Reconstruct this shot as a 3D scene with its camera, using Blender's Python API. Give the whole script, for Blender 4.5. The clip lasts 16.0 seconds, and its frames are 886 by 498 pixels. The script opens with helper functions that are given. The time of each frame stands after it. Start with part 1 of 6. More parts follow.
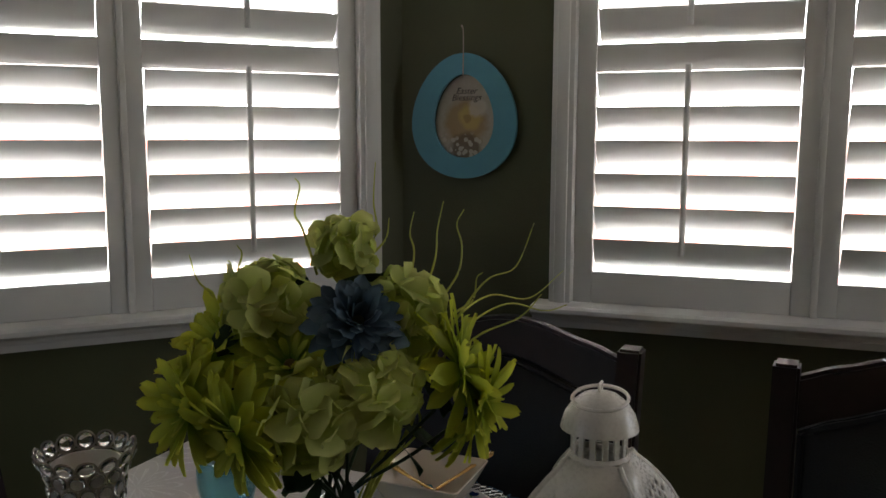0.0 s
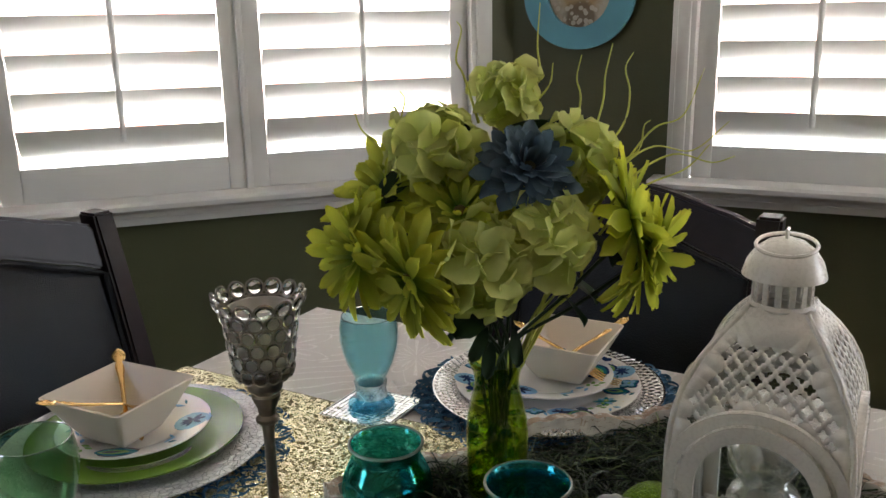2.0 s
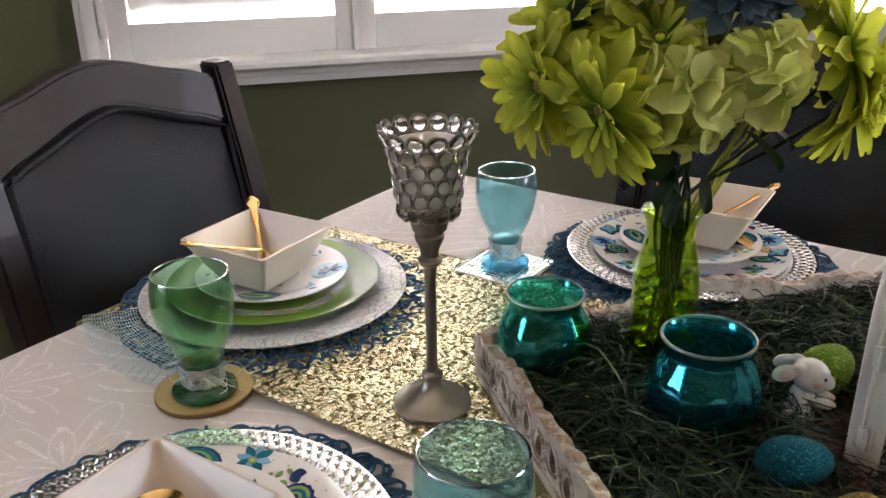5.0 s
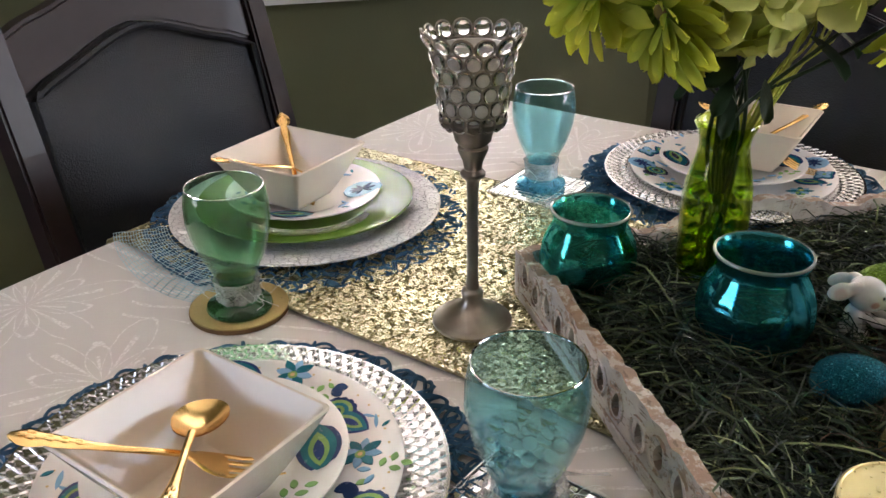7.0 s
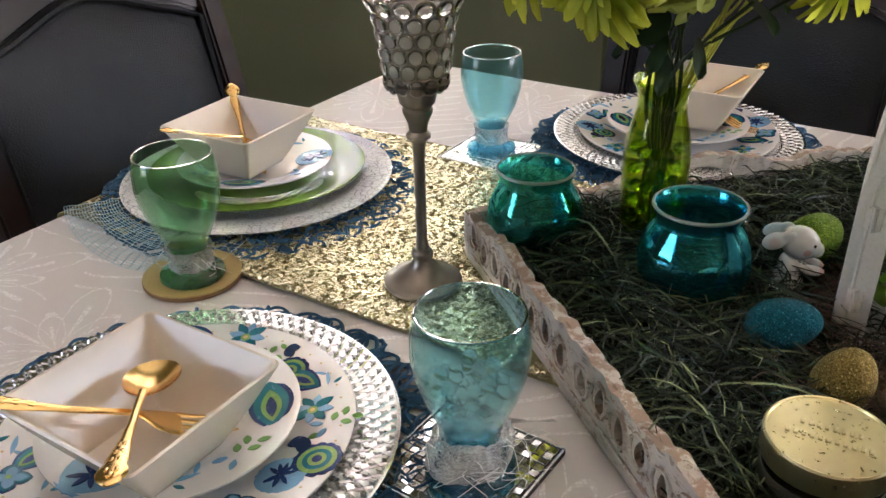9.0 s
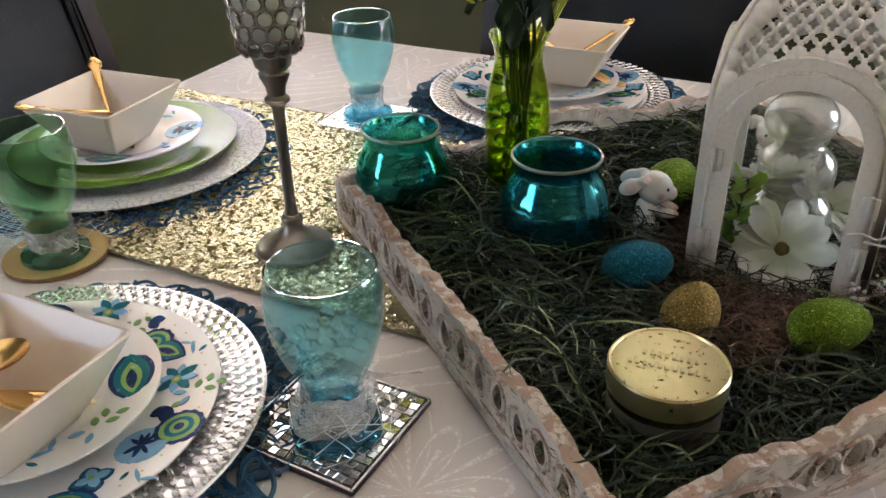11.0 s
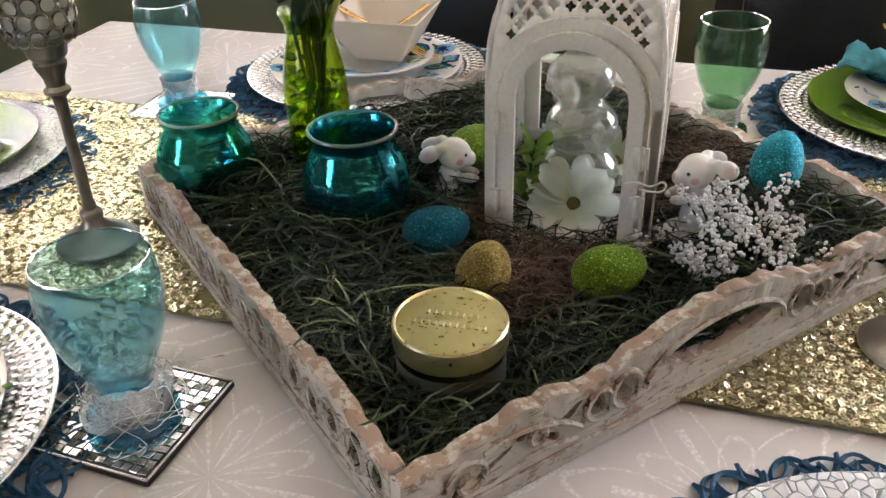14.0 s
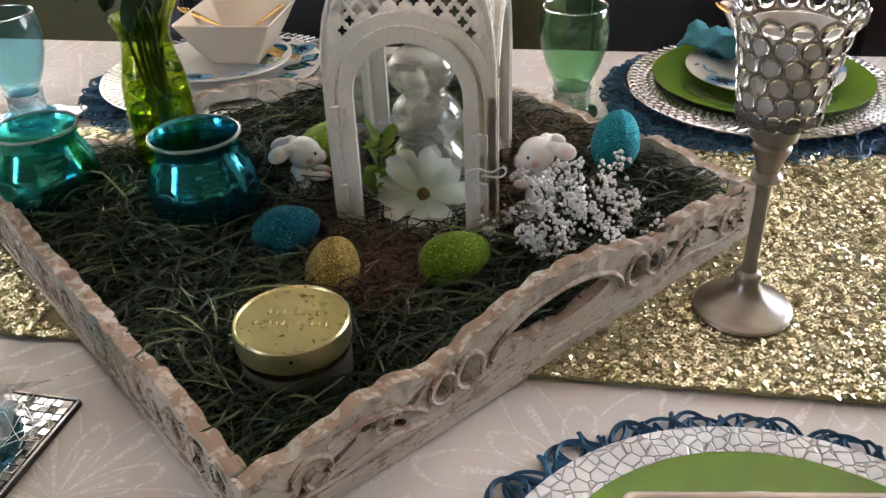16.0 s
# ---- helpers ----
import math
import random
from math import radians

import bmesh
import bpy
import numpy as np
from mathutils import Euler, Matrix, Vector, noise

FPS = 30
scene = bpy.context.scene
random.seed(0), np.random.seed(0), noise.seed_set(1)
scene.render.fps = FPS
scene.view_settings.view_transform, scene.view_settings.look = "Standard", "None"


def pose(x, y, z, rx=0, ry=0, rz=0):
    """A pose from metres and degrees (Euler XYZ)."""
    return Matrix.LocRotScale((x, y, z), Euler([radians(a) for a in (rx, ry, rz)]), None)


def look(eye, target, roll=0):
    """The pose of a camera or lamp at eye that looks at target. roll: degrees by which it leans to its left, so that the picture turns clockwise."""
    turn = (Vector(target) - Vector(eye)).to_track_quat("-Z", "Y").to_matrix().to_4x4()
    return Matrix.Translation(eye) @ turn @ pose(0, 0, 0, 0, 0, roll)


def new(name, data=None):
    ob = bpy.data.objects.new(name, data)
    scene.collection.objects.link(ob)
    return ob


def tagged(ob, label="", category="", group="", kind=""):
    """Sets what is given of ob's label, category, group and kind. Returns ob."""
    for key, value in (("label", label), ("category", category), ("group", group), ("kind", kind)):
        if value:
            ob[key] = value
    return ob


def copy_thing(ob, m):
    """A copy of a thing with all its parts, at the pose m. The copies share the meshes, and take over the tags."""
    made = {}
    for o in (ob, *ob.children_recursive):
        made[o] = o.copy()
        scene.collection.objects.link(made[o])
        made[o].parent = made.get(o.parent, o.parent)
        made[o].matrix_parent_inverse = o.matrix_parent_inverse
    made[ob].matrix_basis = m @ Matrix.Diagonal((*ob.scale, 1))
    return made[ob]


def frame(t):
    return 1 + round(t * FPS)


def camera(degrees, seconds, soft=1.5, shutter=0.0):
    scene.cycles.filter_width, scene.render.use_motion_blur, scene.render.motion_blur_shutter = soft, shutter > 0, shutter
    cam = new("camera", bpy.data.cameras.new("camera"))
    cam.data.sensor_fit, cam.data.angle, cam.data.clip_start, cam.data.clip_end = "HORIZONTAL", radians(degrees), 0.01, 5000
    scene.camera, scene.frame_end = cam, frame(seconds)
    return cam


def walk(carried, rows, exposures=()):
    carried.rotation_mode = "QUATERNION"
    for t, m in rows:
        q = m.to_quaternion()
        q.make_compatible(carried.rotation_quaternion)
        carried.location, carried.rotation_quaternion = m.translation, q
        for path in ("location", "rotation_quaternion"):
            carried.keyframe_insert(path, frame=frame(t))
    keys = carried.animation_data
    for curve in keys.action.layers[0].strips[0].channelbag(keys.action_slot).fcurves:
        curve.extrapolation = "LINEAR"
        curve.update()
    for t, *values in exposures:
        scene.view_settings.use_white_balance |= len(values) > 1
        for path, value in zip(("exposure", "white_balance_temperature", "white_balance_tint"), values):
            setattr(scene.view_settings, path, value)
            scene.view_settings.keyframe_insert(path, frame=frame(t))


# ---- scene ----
cam = camera(55.0, 16.0)
PATH = [
    (0, (0.03, 0.026, 1.276), (0.805, 1.85, 1.005), 0.1),
    (0.5, (0.017, 0.029, 1.266), (0.749, 1.86, 0.933), -0.4),
    (1, (-0.001, 0.038, 1.252), (0.672, 1.878, 0.85), -0.9),
    (1.5, (-0.016, 0.05, 1.243), (0.599, 1.895, 0.776), -1.1),
    (2, (-0.034, 0.061, 1.237), (0.544, 1.904, 0.718), -1.0),
    (2.5, (-0.051, 0.072, 1.231), (0.493, 1.914, 0.673), -0.3),
    (3, (-0.066, 0.082, 1.225), (0.44, 1.925, 0.634), 0.1),
    (3.5, (-0.082, 0.091, 1.213), (0.382, 1.933, 0.588), 0.1),
    (4, (-0.093, 0.098, 1.204), (0.339, 1.932, 0.534), -0.1),
    (4.5, (-0.104, 0.106, 1.195), (0.312, 1.926, 0.479), -0.3),
    (5, (-0.112, 0.115, 1.185), (0.29, 1.918, 0.42), -0.7),
    (7.5, (-0.133, 0.134, 1.156), (0.217, 1.875, 0.237), -0.7),
    (8, (-0.13, 0.128, 1.155), (0.235, 1.859, 0.222), -0.8),
    (10.5, (-0.099, 0.095, 1.147), (0.454, 1.742, 0.157), -1.4),
    (11, (-0.086, 0.09, 1.144), (0.515, 1.71, 0.136), -1.3),
    (11.5, (-0.077, 0.083, 1.145), (0.567, 1.678, 0.123), -1.0),
    (12, (-0.065, 0.077, 1.142), (0.626, 1.645, 0.111), -1.0),
    (12.5, (-0.055, 0.075, 1.139), (0.681, 1.617, 0.098), -1.1),
    (13, (-0.046, 0.069, 1.137), (0.725, 1.59, 0.092), -1.3),
    (13.5, (-0.039, 0.061, 1.137), (0.765, 1.564, 0.092), -1.4),
    (14, (-0.032, 0.054, 1.138), (0.805, 1.539, 0.092), -1.6),
    (14.5, (-0.022, 0.046, 1.138), (0.853, 1.511, 0.094), -2.0),
    (15, (-0.011, 0.037, 1.138), (0.918, 1.47, 0.098), -2.1),
    (15.5, (-0.006, 0.031, 1.138), (0.972, 1.429, 0.096), -2.0),
    (16, (0.002, 0.023, 1.138), (1.012, 1.386, 0.08), -2.3),
]

# watts of the two added fill lamps, both out of view
EAST_FILL, WEST_FILL = 3.0, 0.6
EXPOSURES = [(0.0, 0.75, 6520, 13), (1.0, 1.42, 6520, 13), (2.0, 2.05, 6520, 14), (3.5, 2.5, 6530, 17), (5.0, 2.8, 6530, 20), (8.0, 2.86, 6530, 19), (11.0, 2.84, 6530, 19), (13.5, 3.04, 6530, 18), (14.5, 3.0, 6530, 18), (16.0, 2.88, 6530, 18)]
walk(cam, [(t, look(eye, target, roll)) for t, eye, target, roll in PATH], EXPOSURES)

# ---- world and light ----
world = bpy.data.worlds.new("sky")
scene.world = world
world.use_nodes = True
wn = world.node_tree
sky = wn.nodes.new("ShaderNodeTexSky")
sky.sky_type, sky.sun_disc = "NISHITA", False
sky.sun_elevation, sky.sun_rotation = radians(48), radians(150)
wn.links.new(sky.outputs[0], wn.nodes["Background"].inputs[0])
wn.nodes["Background"].inputs[1].default_value = 0.12
sun = new("sun", bpy.data.lights.new("sun", "SUN"))
sun.data.energy, sun.data.angle, sun.data.color = 5.0, radians(0.6), (1.0, 0.95, 0.88)
sun.matrix_world = look((1.5, -4, 5), (0, 0, 0))


# ---- materials ----
def nodes_of(name):
    m = bpy.data.materials.new(name)
    m.use_nodes = True
    t = m.node_tree
    return m, t, t.nodes["Principled BSDF"]


def coords(t, scale=1.0, kind="Object"):
    tc = t.nodes.new("ShaderNodeTexCoord")
    mp = t.nodes.new("ShaderNodeMapping")
    mp.inputs["Scale"].default_value = (scale,) * 3 if isinstance(scale, (int, float)) else scale
    t.links.new(tc.outputs[kind], mp.inputs[0])
    return mp.outputs[0]


def noise_tex(t, vec, scale, detail=4.0, rough=0.55):
    n = t.nodes.new("ShaderNodeTexNoise")
    n.inputs["Scale"].default_value, n.inputs["Detail"].default_value, n.inputs["Roughness"].default_value = scale, detail, rough
    t.links.new(vec, n.inputs["Vector"])
    return n.outputs[0]


def ramp(t, fac, stops):
    r = t.nodes.new("ShaderNodeValToRGB")
    e = r.color_ramp.elements
    while len(e) < len(stops):
        e.new(0.5)
    for el, (p, c) in zip(e, stops):
        el.position, el.color = p, (*c, 1) if len(c) == 3 else c
    t.links.new(fac, r.inputs[0])
    return r.outputs[0]


def blend(t, fac, a, b, kind="MIX"):
    m = t.nodes.new("ShaderNodeMix")
    m.data_type, m.blend_type = "RGBA", kind
    for sock, v in ((m.inputs[0], fac), (m.inputs[6], a), (m.inputs[7], b)):
        if isinstance(v, bpy.types.NodeSocket):
            t.links.new(v, sock)
        else:
            sock.default_value = v if isinstance(v, (int, float)) else (*v, 1)
    return m.outputs[2]


def maths(t, op, a, b=0.0):
    m = t.nodes.new("ShaderNodeMath")
    m.operation = op
    for sock, v in ((m.inputs[0], a), (m.inputs[1], b)):
        if isinstance(v, bpy.types.NodeSocket):
            t.links.new(v, sock)
        else:
            sock.default_value = v
    return m.outputs[0]


def bump(t, p, height, strength=0.3, dist=0.002):
    b = t.nodes.new("ShaderNodeBump")
    b.inputs["Strength"].default_value, b.inputs["Distance"].default_value = strength, dist
    t.links.new(height, b.inputs["Height"])
    t.links.new(b.outputs[0], p.inputs["Normal"])


def simple(name, col, rough=0.5, metal=0.0, var=0.15, scale=20.0, relief=0.1, fine=300.0, coat=0.0, vary=0.0, sheen=0.0):
    """A base colour with stains at one scale and grain at another."""
    m, t, p = nodes_of(name)
    v = coords(t)
    a = noise_tex(t, v, scale)
    b = noise_tex(t, v, fine, 2.0)
    lo, hi = [tuple(min(1, c * k) for c in col) for k in (1 - var, 1 + var)]
    c = blend(t, a, lo, hi)
    if vary:
        oi = t.nodes.new("ShaderNodeObjectInfo")
        h = t.nodes.new("ShaderNodeHueSaturation")
        t.links.new(maths(t, "MULTIPLY_ADD", oi.outputs["Random"], vary), h.inputs["Value"])
        h.inputs["Value"].links[0].from_node.inputs[2].default_value = 1 - vary / 2
        t.links.new(c, h.inputs["Color"])
        c = h.outputs[0]
    t.links.new(c, p.inputs["Base Color"])
    t.links.new(maths(t, "ADD", maths(t, "MULTIPLY", b, 0.16), max(0.0, rough - 0.08)), p.inputs["Roughness"])
    p.inputs["Metallic"].default_value = metal
    p.inputs["Coat Weight"].default_value = coat
    p.inputs["Sheen Weight"].default_value = sheen
    if relief:
        bump(t, p, b, relief, 0.001)
    return m


def clear(name, tint, edge=1.0, haze=0.0, base=0.035, sheen_tint=(1, 1, 1)):
    """Thin-walled tinted glass: it lets light through and shines most at a grazing view."""
    m, t, p = nodes_of(name)
    out = t.nodes["Material Output"]
    tr = t.nodes.new("ShaderNodeBsdfTransparent")
    tr.inputs[0].default_value = (*tint, 1)
    gl = t.nodes.new("ShaderNodeBsdfGlossy")
    gl.inputs["Roughness"].default_value = 0.04
    gl.inputs[0].default_value = (*sheen_tint, 1)
    lw = t.nodes.new("ShaderNodeLayerWeight")
    lw.inputs[0].default_value = 0.5
    n = noise_tex(t, coords(t), 40, 2)
    b = t.nodes.new("ShaderNodeBump")
    b.inputs["Strength"].default_value, b.inputs["Distance"].default_value = 0.05, 0.001
    t.links.new(n, b.inputs["Height"])
    t.links.new(b.outputs[0], gl.inputs["Normal"])
    mx = t.nodes.new("ShaderNodeMixShader")
    gloss = maths(t, "ADD", maths(t, "MULTIPLY", maths(t, "POWER", lw.outputs["Facing"], 3.2), 0.55 * edge), base)
    t.links.new(gloss, mx.inputs[0])
    body = tr.outputs[0]
    if haze:
        df = t.nodes.new("ShaderNodeBsdfDiffuse")
        df.inputs[0].default_value = (*tint, 1)
        m2 = t.nodes.new("ShaderNodeMixShader")
        m2.inputs[0].default_value = haze
        t.links.new(tr.outputs[0], m2.inputs[1])
        t.links.new(df.outputs[0], m2.inputs[2])
        body = m2.outputs[0]
    t.links.new(body, mx.inputs[1])
    t.links.new(gl.outputs[0], mx.inputs[2])
    t.links.new(mx.outputs[0], out.inputs[0])
    return m


def net_mat(name, col, cover):
    """Fine see-through net: part of it white thread, the rest open."""
    m, t, p = nodes_of(name)
    out = t.nodes["Material Output"]
    v = coords(t)
    tr = t.nodes.new("ShaderNodeBsdfTransparent")
    p.inputs["Base Color"].default_value = (*col, 1)
    p.inputs["Roughness"].default_value = 0.7
    threads = maths(t, "MULTIPLY", noise_tex(t, coords(t, (1, 1, 3)), 420, 3, 0.7), 1.1)
    folds = maths(t, "MULTIPLY", noise_tex(t, v, 60, 3), 0.9)
    mx = t.nodes.new("ShaderNodeMixShader")
    f = maths(t, "ADD", maths(t, "ADD", threads, folds), cover - 1.0)
    f.node.use_clamp = True
    t.links.new(f, mx.inputs[0])
    t.links.new(tr.outputs[0], mx.inputs[1])
    t.links.new(p.outputs[0], mx.inputs[2])
    t.links.new(mx.outputs[0], out.inputs[0])
    return m


def rabbit_mat():
    """White glaze with a pink cheek, nose and paw tips and a small dark eye on each side."""
    m, t, p = nodes_of("painted_white_ceramic")
    v = coords(t)
    c = blend(t, noise_tex(t, v, 40), (0.76, 0.73, 0.69), (0.83, 0.80, 0.76))
    for at_, r, col, amount in (((0.010, 0.015, 0.062), 0.005, (0.70, 0.30, 0.25), 0.7), ((0.010, -0.015, 0.062), 0.005, (0.70, 0.30, 0.25), 0.7), ((0.0255, 0.0, 0.063), 0.004, (0.65, 0.30, 0.25), 0.8), ((0.027, 0.008, 0.043), 0.006, (0.72, 0.42, 0.36), 0.7), ((0.027, -0.008, 0.043), 0.006, (0.72, 0.42, 0.36), 0.7),
                                ((0.0165, 0.0115, 0.069), 0.0026, (0.01, 0.01, 0.01), 1.0), ((0.0165, -0.0115, 0.069), 0.0026, (0.01, 0.01, 0.01), 1.0), ((-0.021, 0.0165, 0.069), 0.007, (0.72, 0.48, 0.43), 0.6), ((-0.021, -0.0165, 0.069), 0.007, (0.72, 0.48, 0.43), 0.6)):
        d = t.nodes.new("ShaderNodeVectorMath")
        d.operation = "DISTANCE"
        d.inputs[1].default_value = at_
        t.links.new(v, d.inputs[0])
        soft = maths(t, "MULTIPLY", ramp(t, maths(t, "DIVIDE", d.outputs["Value"], r), [(0.6, (1, 1, 1)), (1.0, (0, 0, 0))]), amount)
        c = blend(t, soft, c, col)
    t.links.new(c, p.inputs["Base Color"])
    p.inputs["Roughness"].default_value = 0.14
    p.inputs["Coat Weight"].default_value = 0.5
    return m


def card_mat():
    """Printed card: cream sky, soft yellow middle, brown and white pebbles below."""
    m, t, p = nodes_of("printed_card")
    v = coords(t)
    n = noise_tex(t, v, 45, 4)
    c = blend(t, n, (0.36, 0.31, 0.24), (0.50, 0.45, 0.38))
    shift = maths(t, "MULTIPLY", maths(t, "SUBTRACT", n, 0.5), 0.02)
    for at_, r, col, amount in (((0.0, 0, -0.012), 0.062, (0.34, 0.22, 0.08), 0.8), ((0.012, 0, 0.000), 0.034, (0.52, 0.38, 0.12), 0.9), ((0.030, 0, 0.022), 0.026, (0.60, 0.55, 0.46), 0.7), ((0.004, 0, -0.004), 0.012, (0.24, 0.14, 0.05), 0.5), ((0.0, 0, -0.075), 0.045, (0.12, 0.08, 0.05), 0.85)):
        d = t.nodes.new("ShaderNodeVectorMath")
        d.operation = "DISTANCE"
        d.inputs[1].default_value = at_
        t.links.new(v, d.inputs[0])
        q = maths(t, "DIVIDE", maths(t, "ADD", d.outputs["Value"], shift), r)
        c = blend(t, maths(t, "MULTIPLY", ramp(t, q, [(0.70, (1, 1, 1)), (1.0, (0, 0, 0))]), amount), c, col)
    vo = t.nodes.new("ShaderNodeTexVoronoi")
    vo.inputs["Scale"].default_value = 70
    t.links.new(v, vo.inputs["Vector"])
    sx = t.nodes.new("ShaderNodeSeparateXYZ")
    t.links.new(v, sx.inputs[0])
    low = ramp(t, maths(t, "ADD", maths(t, "MULTIPLY", sx.outputs["Z"], -8.0), shift), [(0.25, (0, 0, 0)), (0.42, (1, 1, 1))])
    c = blend(t, maths(t, "MULTIPLY", maths(t, "LESS_THAN", vo.outputs["Distance"], 0.42), maths(t, "MULTIPLY", low, 0.75)), c, (0.55, 0.50, 0.42))
    t.links.new(c, p.inputs["Base Color"])
    p.inputs["Roughness"].default_value = 0.5
    return m


def solid_glass(name, tint, ior=1.5, rough=0.0):
    m, t, p = nodes_of(name)
    p.inputs["Base Color"].default_value = (*tint, 1)
    p.inputs["Transmission Weight"].default_value = 1.0
    p.inputs["Roughness"].default_value = rough
    p.inputs["IOR"].default_value = ior
    return m


def petal_mat(name, base, tip, through_light=0.35):
    """Thin coloured cloth petal: colour runs from throat to tip, light shines through."""
    m, t, p = nodes_of(name)
    out = t.nodes["Material Output"]
    a = t.nodes.new("ShaderNodeAttribute")
    a.attribute_name = "along"
    v = coords(t)
    n = noise_tex(t, v, 60)
    oi = t.nodes.new("ShaderNodeObjectInfo")
    f = maths(t, "ADD", a.outputs["Fac"], maths(t, "MULTIPLY", maths(t, "SUBTRACT", n, 0.5), 0.35))
    c = ramp(t, f, [(0.0, base), (0.95, tip)])
    h = t.nodes.new("ShaderNodeHueSaturation")
    t.links.new(c, h.inputs["Color"])
    t.links.new(maths(t, "ADD", maths(t, "MULTIPLY", oi.outputs["Random"], 0.35), 0.82), h.inputs["Value"])
    c = h.outputs[0]
    t.links.new(c, p.inputs["Base Color"])
    p.inputs["Roughness"].default_value = 0.65
    bump(t, p, noise_tex(t, coords(t, 1.0), 350, 2), 0.25, 0.001)
    tl = t.nodes.new("ShaderNodeBsdfTranslucent")
    t.links.new(c, tl.inputs[0])
    mx = t.nodes.new("ShaderNodeMixShader")
    mx.inputs[0].default_value = through_light
    t.links.new(p.outputs[0], mx.inputs[1])
    t.links.new(tl.outputs[0], mx.inputs[2])
    t.links.new(mx.outputs[0], out.inputs[0])
    return m


def glitter(name, col, dark):
    m, t, p = nodes_of(name)
    v = coords(t)
    vo = t.nodes.new("ShaderNodeTexVoronoi")
    vo.inputs["Scale"].default_value = 1000
    t.links.new(v, vo.inputs["Vector"])
    c = ramp(t, vo.outputs["Color"], [(0.0, dark), (0.5, tuple(k * 0.75 for k in col)), (0.8, col), (0.97, tuple(min(1, k * 2.2 + 0.12) for k in col))])
    t.links.new(c, p.inputs["Base Color"])
    p.inputs["Metallic"].default_value = 0.8
    t.links.new(maths(t, "ADD", maths(t, "MULTIPLY", vo.outputs["Distance"], 0.5), 0.25), p.inputs["Roughness"])
    bump(t, p, maths(t, "ADD", vo.outputs["Distance"], maths(t, "MULTIPLY", noise_tex(t, v, 500, 2), 1.0)), 1.0, 0.0012)
    return m


def cloth_mat():
    """Cream damask: fine weave with shiny woven scrolls and dotted leaves."""
    m, t, p = nodes_of("damask")
    v = coords(t)
    big = noise_tex(t, v, 3.0)
    cell = t.nodes.new("ShaderNodeTexVoronoi")
    cell.voronoi_dimensions, cell.inputs["Scale"].default_value, cell.inputs["Randomness"].default_value = "2D", 4.6, 0.45
    t.links.new(v, cell.inputs["Vector"])
    off = t.nodes.new("ShaderNodeVectorMath")
    off.operation = "SUBTRACT"
    t.links.new(v, off.inputs[0])
    t.links.new(cell.outputs["Position"], off.inputs[1])
    sx = t.nodes.new("ShaderNodeSeparateXYZ")
    t.links.new(off.outputs[0], sx.inputs[0])
    ang = maths(t, "ARCTAN2", sx.outputs["Y"], sx.outputs["X"])
    rad = maths(t, "SQRT", maths(t, "ADD", maths(t, "MULTIPLY", sx.outputs["X"], sx.outputs["X"]), maths(t, "MULTIPLY", sx.outputs["Y"], sx.outputs["Y"])))
    wob = maths(t, "MULTIPLY", maths(t, "SUBTRACT", noise_tex(t, v, 38, 2), 0.5), 0.022)
    lines = None
    for n_leaf, phase, inner, span in ((6.0, 0.0, 0.012, 0.088), (6.0, 0.52, 0.010, 0.052)):
        wave = maths(t, "POWER", maths(t, "ABSOLUTE", maths(t, "COSINE", maths(t, "ADD", maths(t, "MULTIPLY", ang, n_leaf / 2), phase * n_leaf / 2))), 1.6)
        edge = maths(t, "ADD", maths(t, "ADD", maths(t, "MULTIPLY", wave, span), inner), wob)
        gap = maths(t, "ABSOLUTE", maths(t, "SUBTRACT", rad, edge))
        one = ramp(t, maths(t, "MULTIPLY", gap, 100.0), [(0.16, (1, 1, 1)), (0.34, (0, 0, 0))])
        vein = maths(t, "MULTIPLY", maths(t, "GREATER_THAN", wave, 0.985), maths(t, "LESS_THAN", rad, span * 0.8))
        one = maths(t, "MAXIMUM", one, vein)
        lines = one if lines is None else maths(t, "MAXIMUM", lines, one)
    curl = t.nodes.new("ShaderNodeTexWave")
    curl.wave_type, curl.rings_direction = "RINGS", "Z"
    curl.inputs["Scale"].default_value, curl.inputs["Distortion"].default_value, curl.inputs["Detail"].default_value = 13, 5.0, 0.5
    curl.inputs["Detail Scale"].default_value = 0.8
    t.links.new(v, curl.inputs["Vector"])
    swirl = maths(t, "MULTIPLY", ramp(t, curl.outputs["Fac"], [(0.90, (0, 0, 0)), (0.95, (1, 1, 1))]), maths(t, "GREATER_THAN", rad, 0.10))
    lines = maths(t, "MAXIMUM", lines, swirl)
    dots = t.nodes.new("ShaderNodeTexVoronoi")
    dots.inputs["Scale"].default_value = 330
    t.links.new(v, dots.inputs["Vector"])
    dm = ramp(t, dots.outputs["Distance"], [(0.40, (1, 1, 1)), (0.60, (0.25, 0.25, 0.25))])
    pat = maths(t, "MULTIPLY", lines, dm)
    c = blend(t, big, (0.57, 0.53, 0.50), (0.66, 0.615, 0.58))
    c = blend(t, maths(t, "MULTIPLY", pat, 0.8), c, (0.84, 0.81, 0.78))
    t.links.new(c, p.inputs["Base Color"])
    t.links.new(maths(t, "SUBTRACT", 0.62, maths(t, "MULTIPLY", pat, 0.3)), p.inputs["Roughness"])
    p.inputs["Sheen Weight"].default_value = 0.1
    weave = noise_tex(t, coords(t, (1, 6, 1)), 500, 2)
    wrinkle = noise_tex(t, v, 11, 3)
    bump(t, p, maths(t, "ADD", maths(t, "MULTIPLY", weave, 0.05), wrinkle), 0.35, 0.006)
    return m


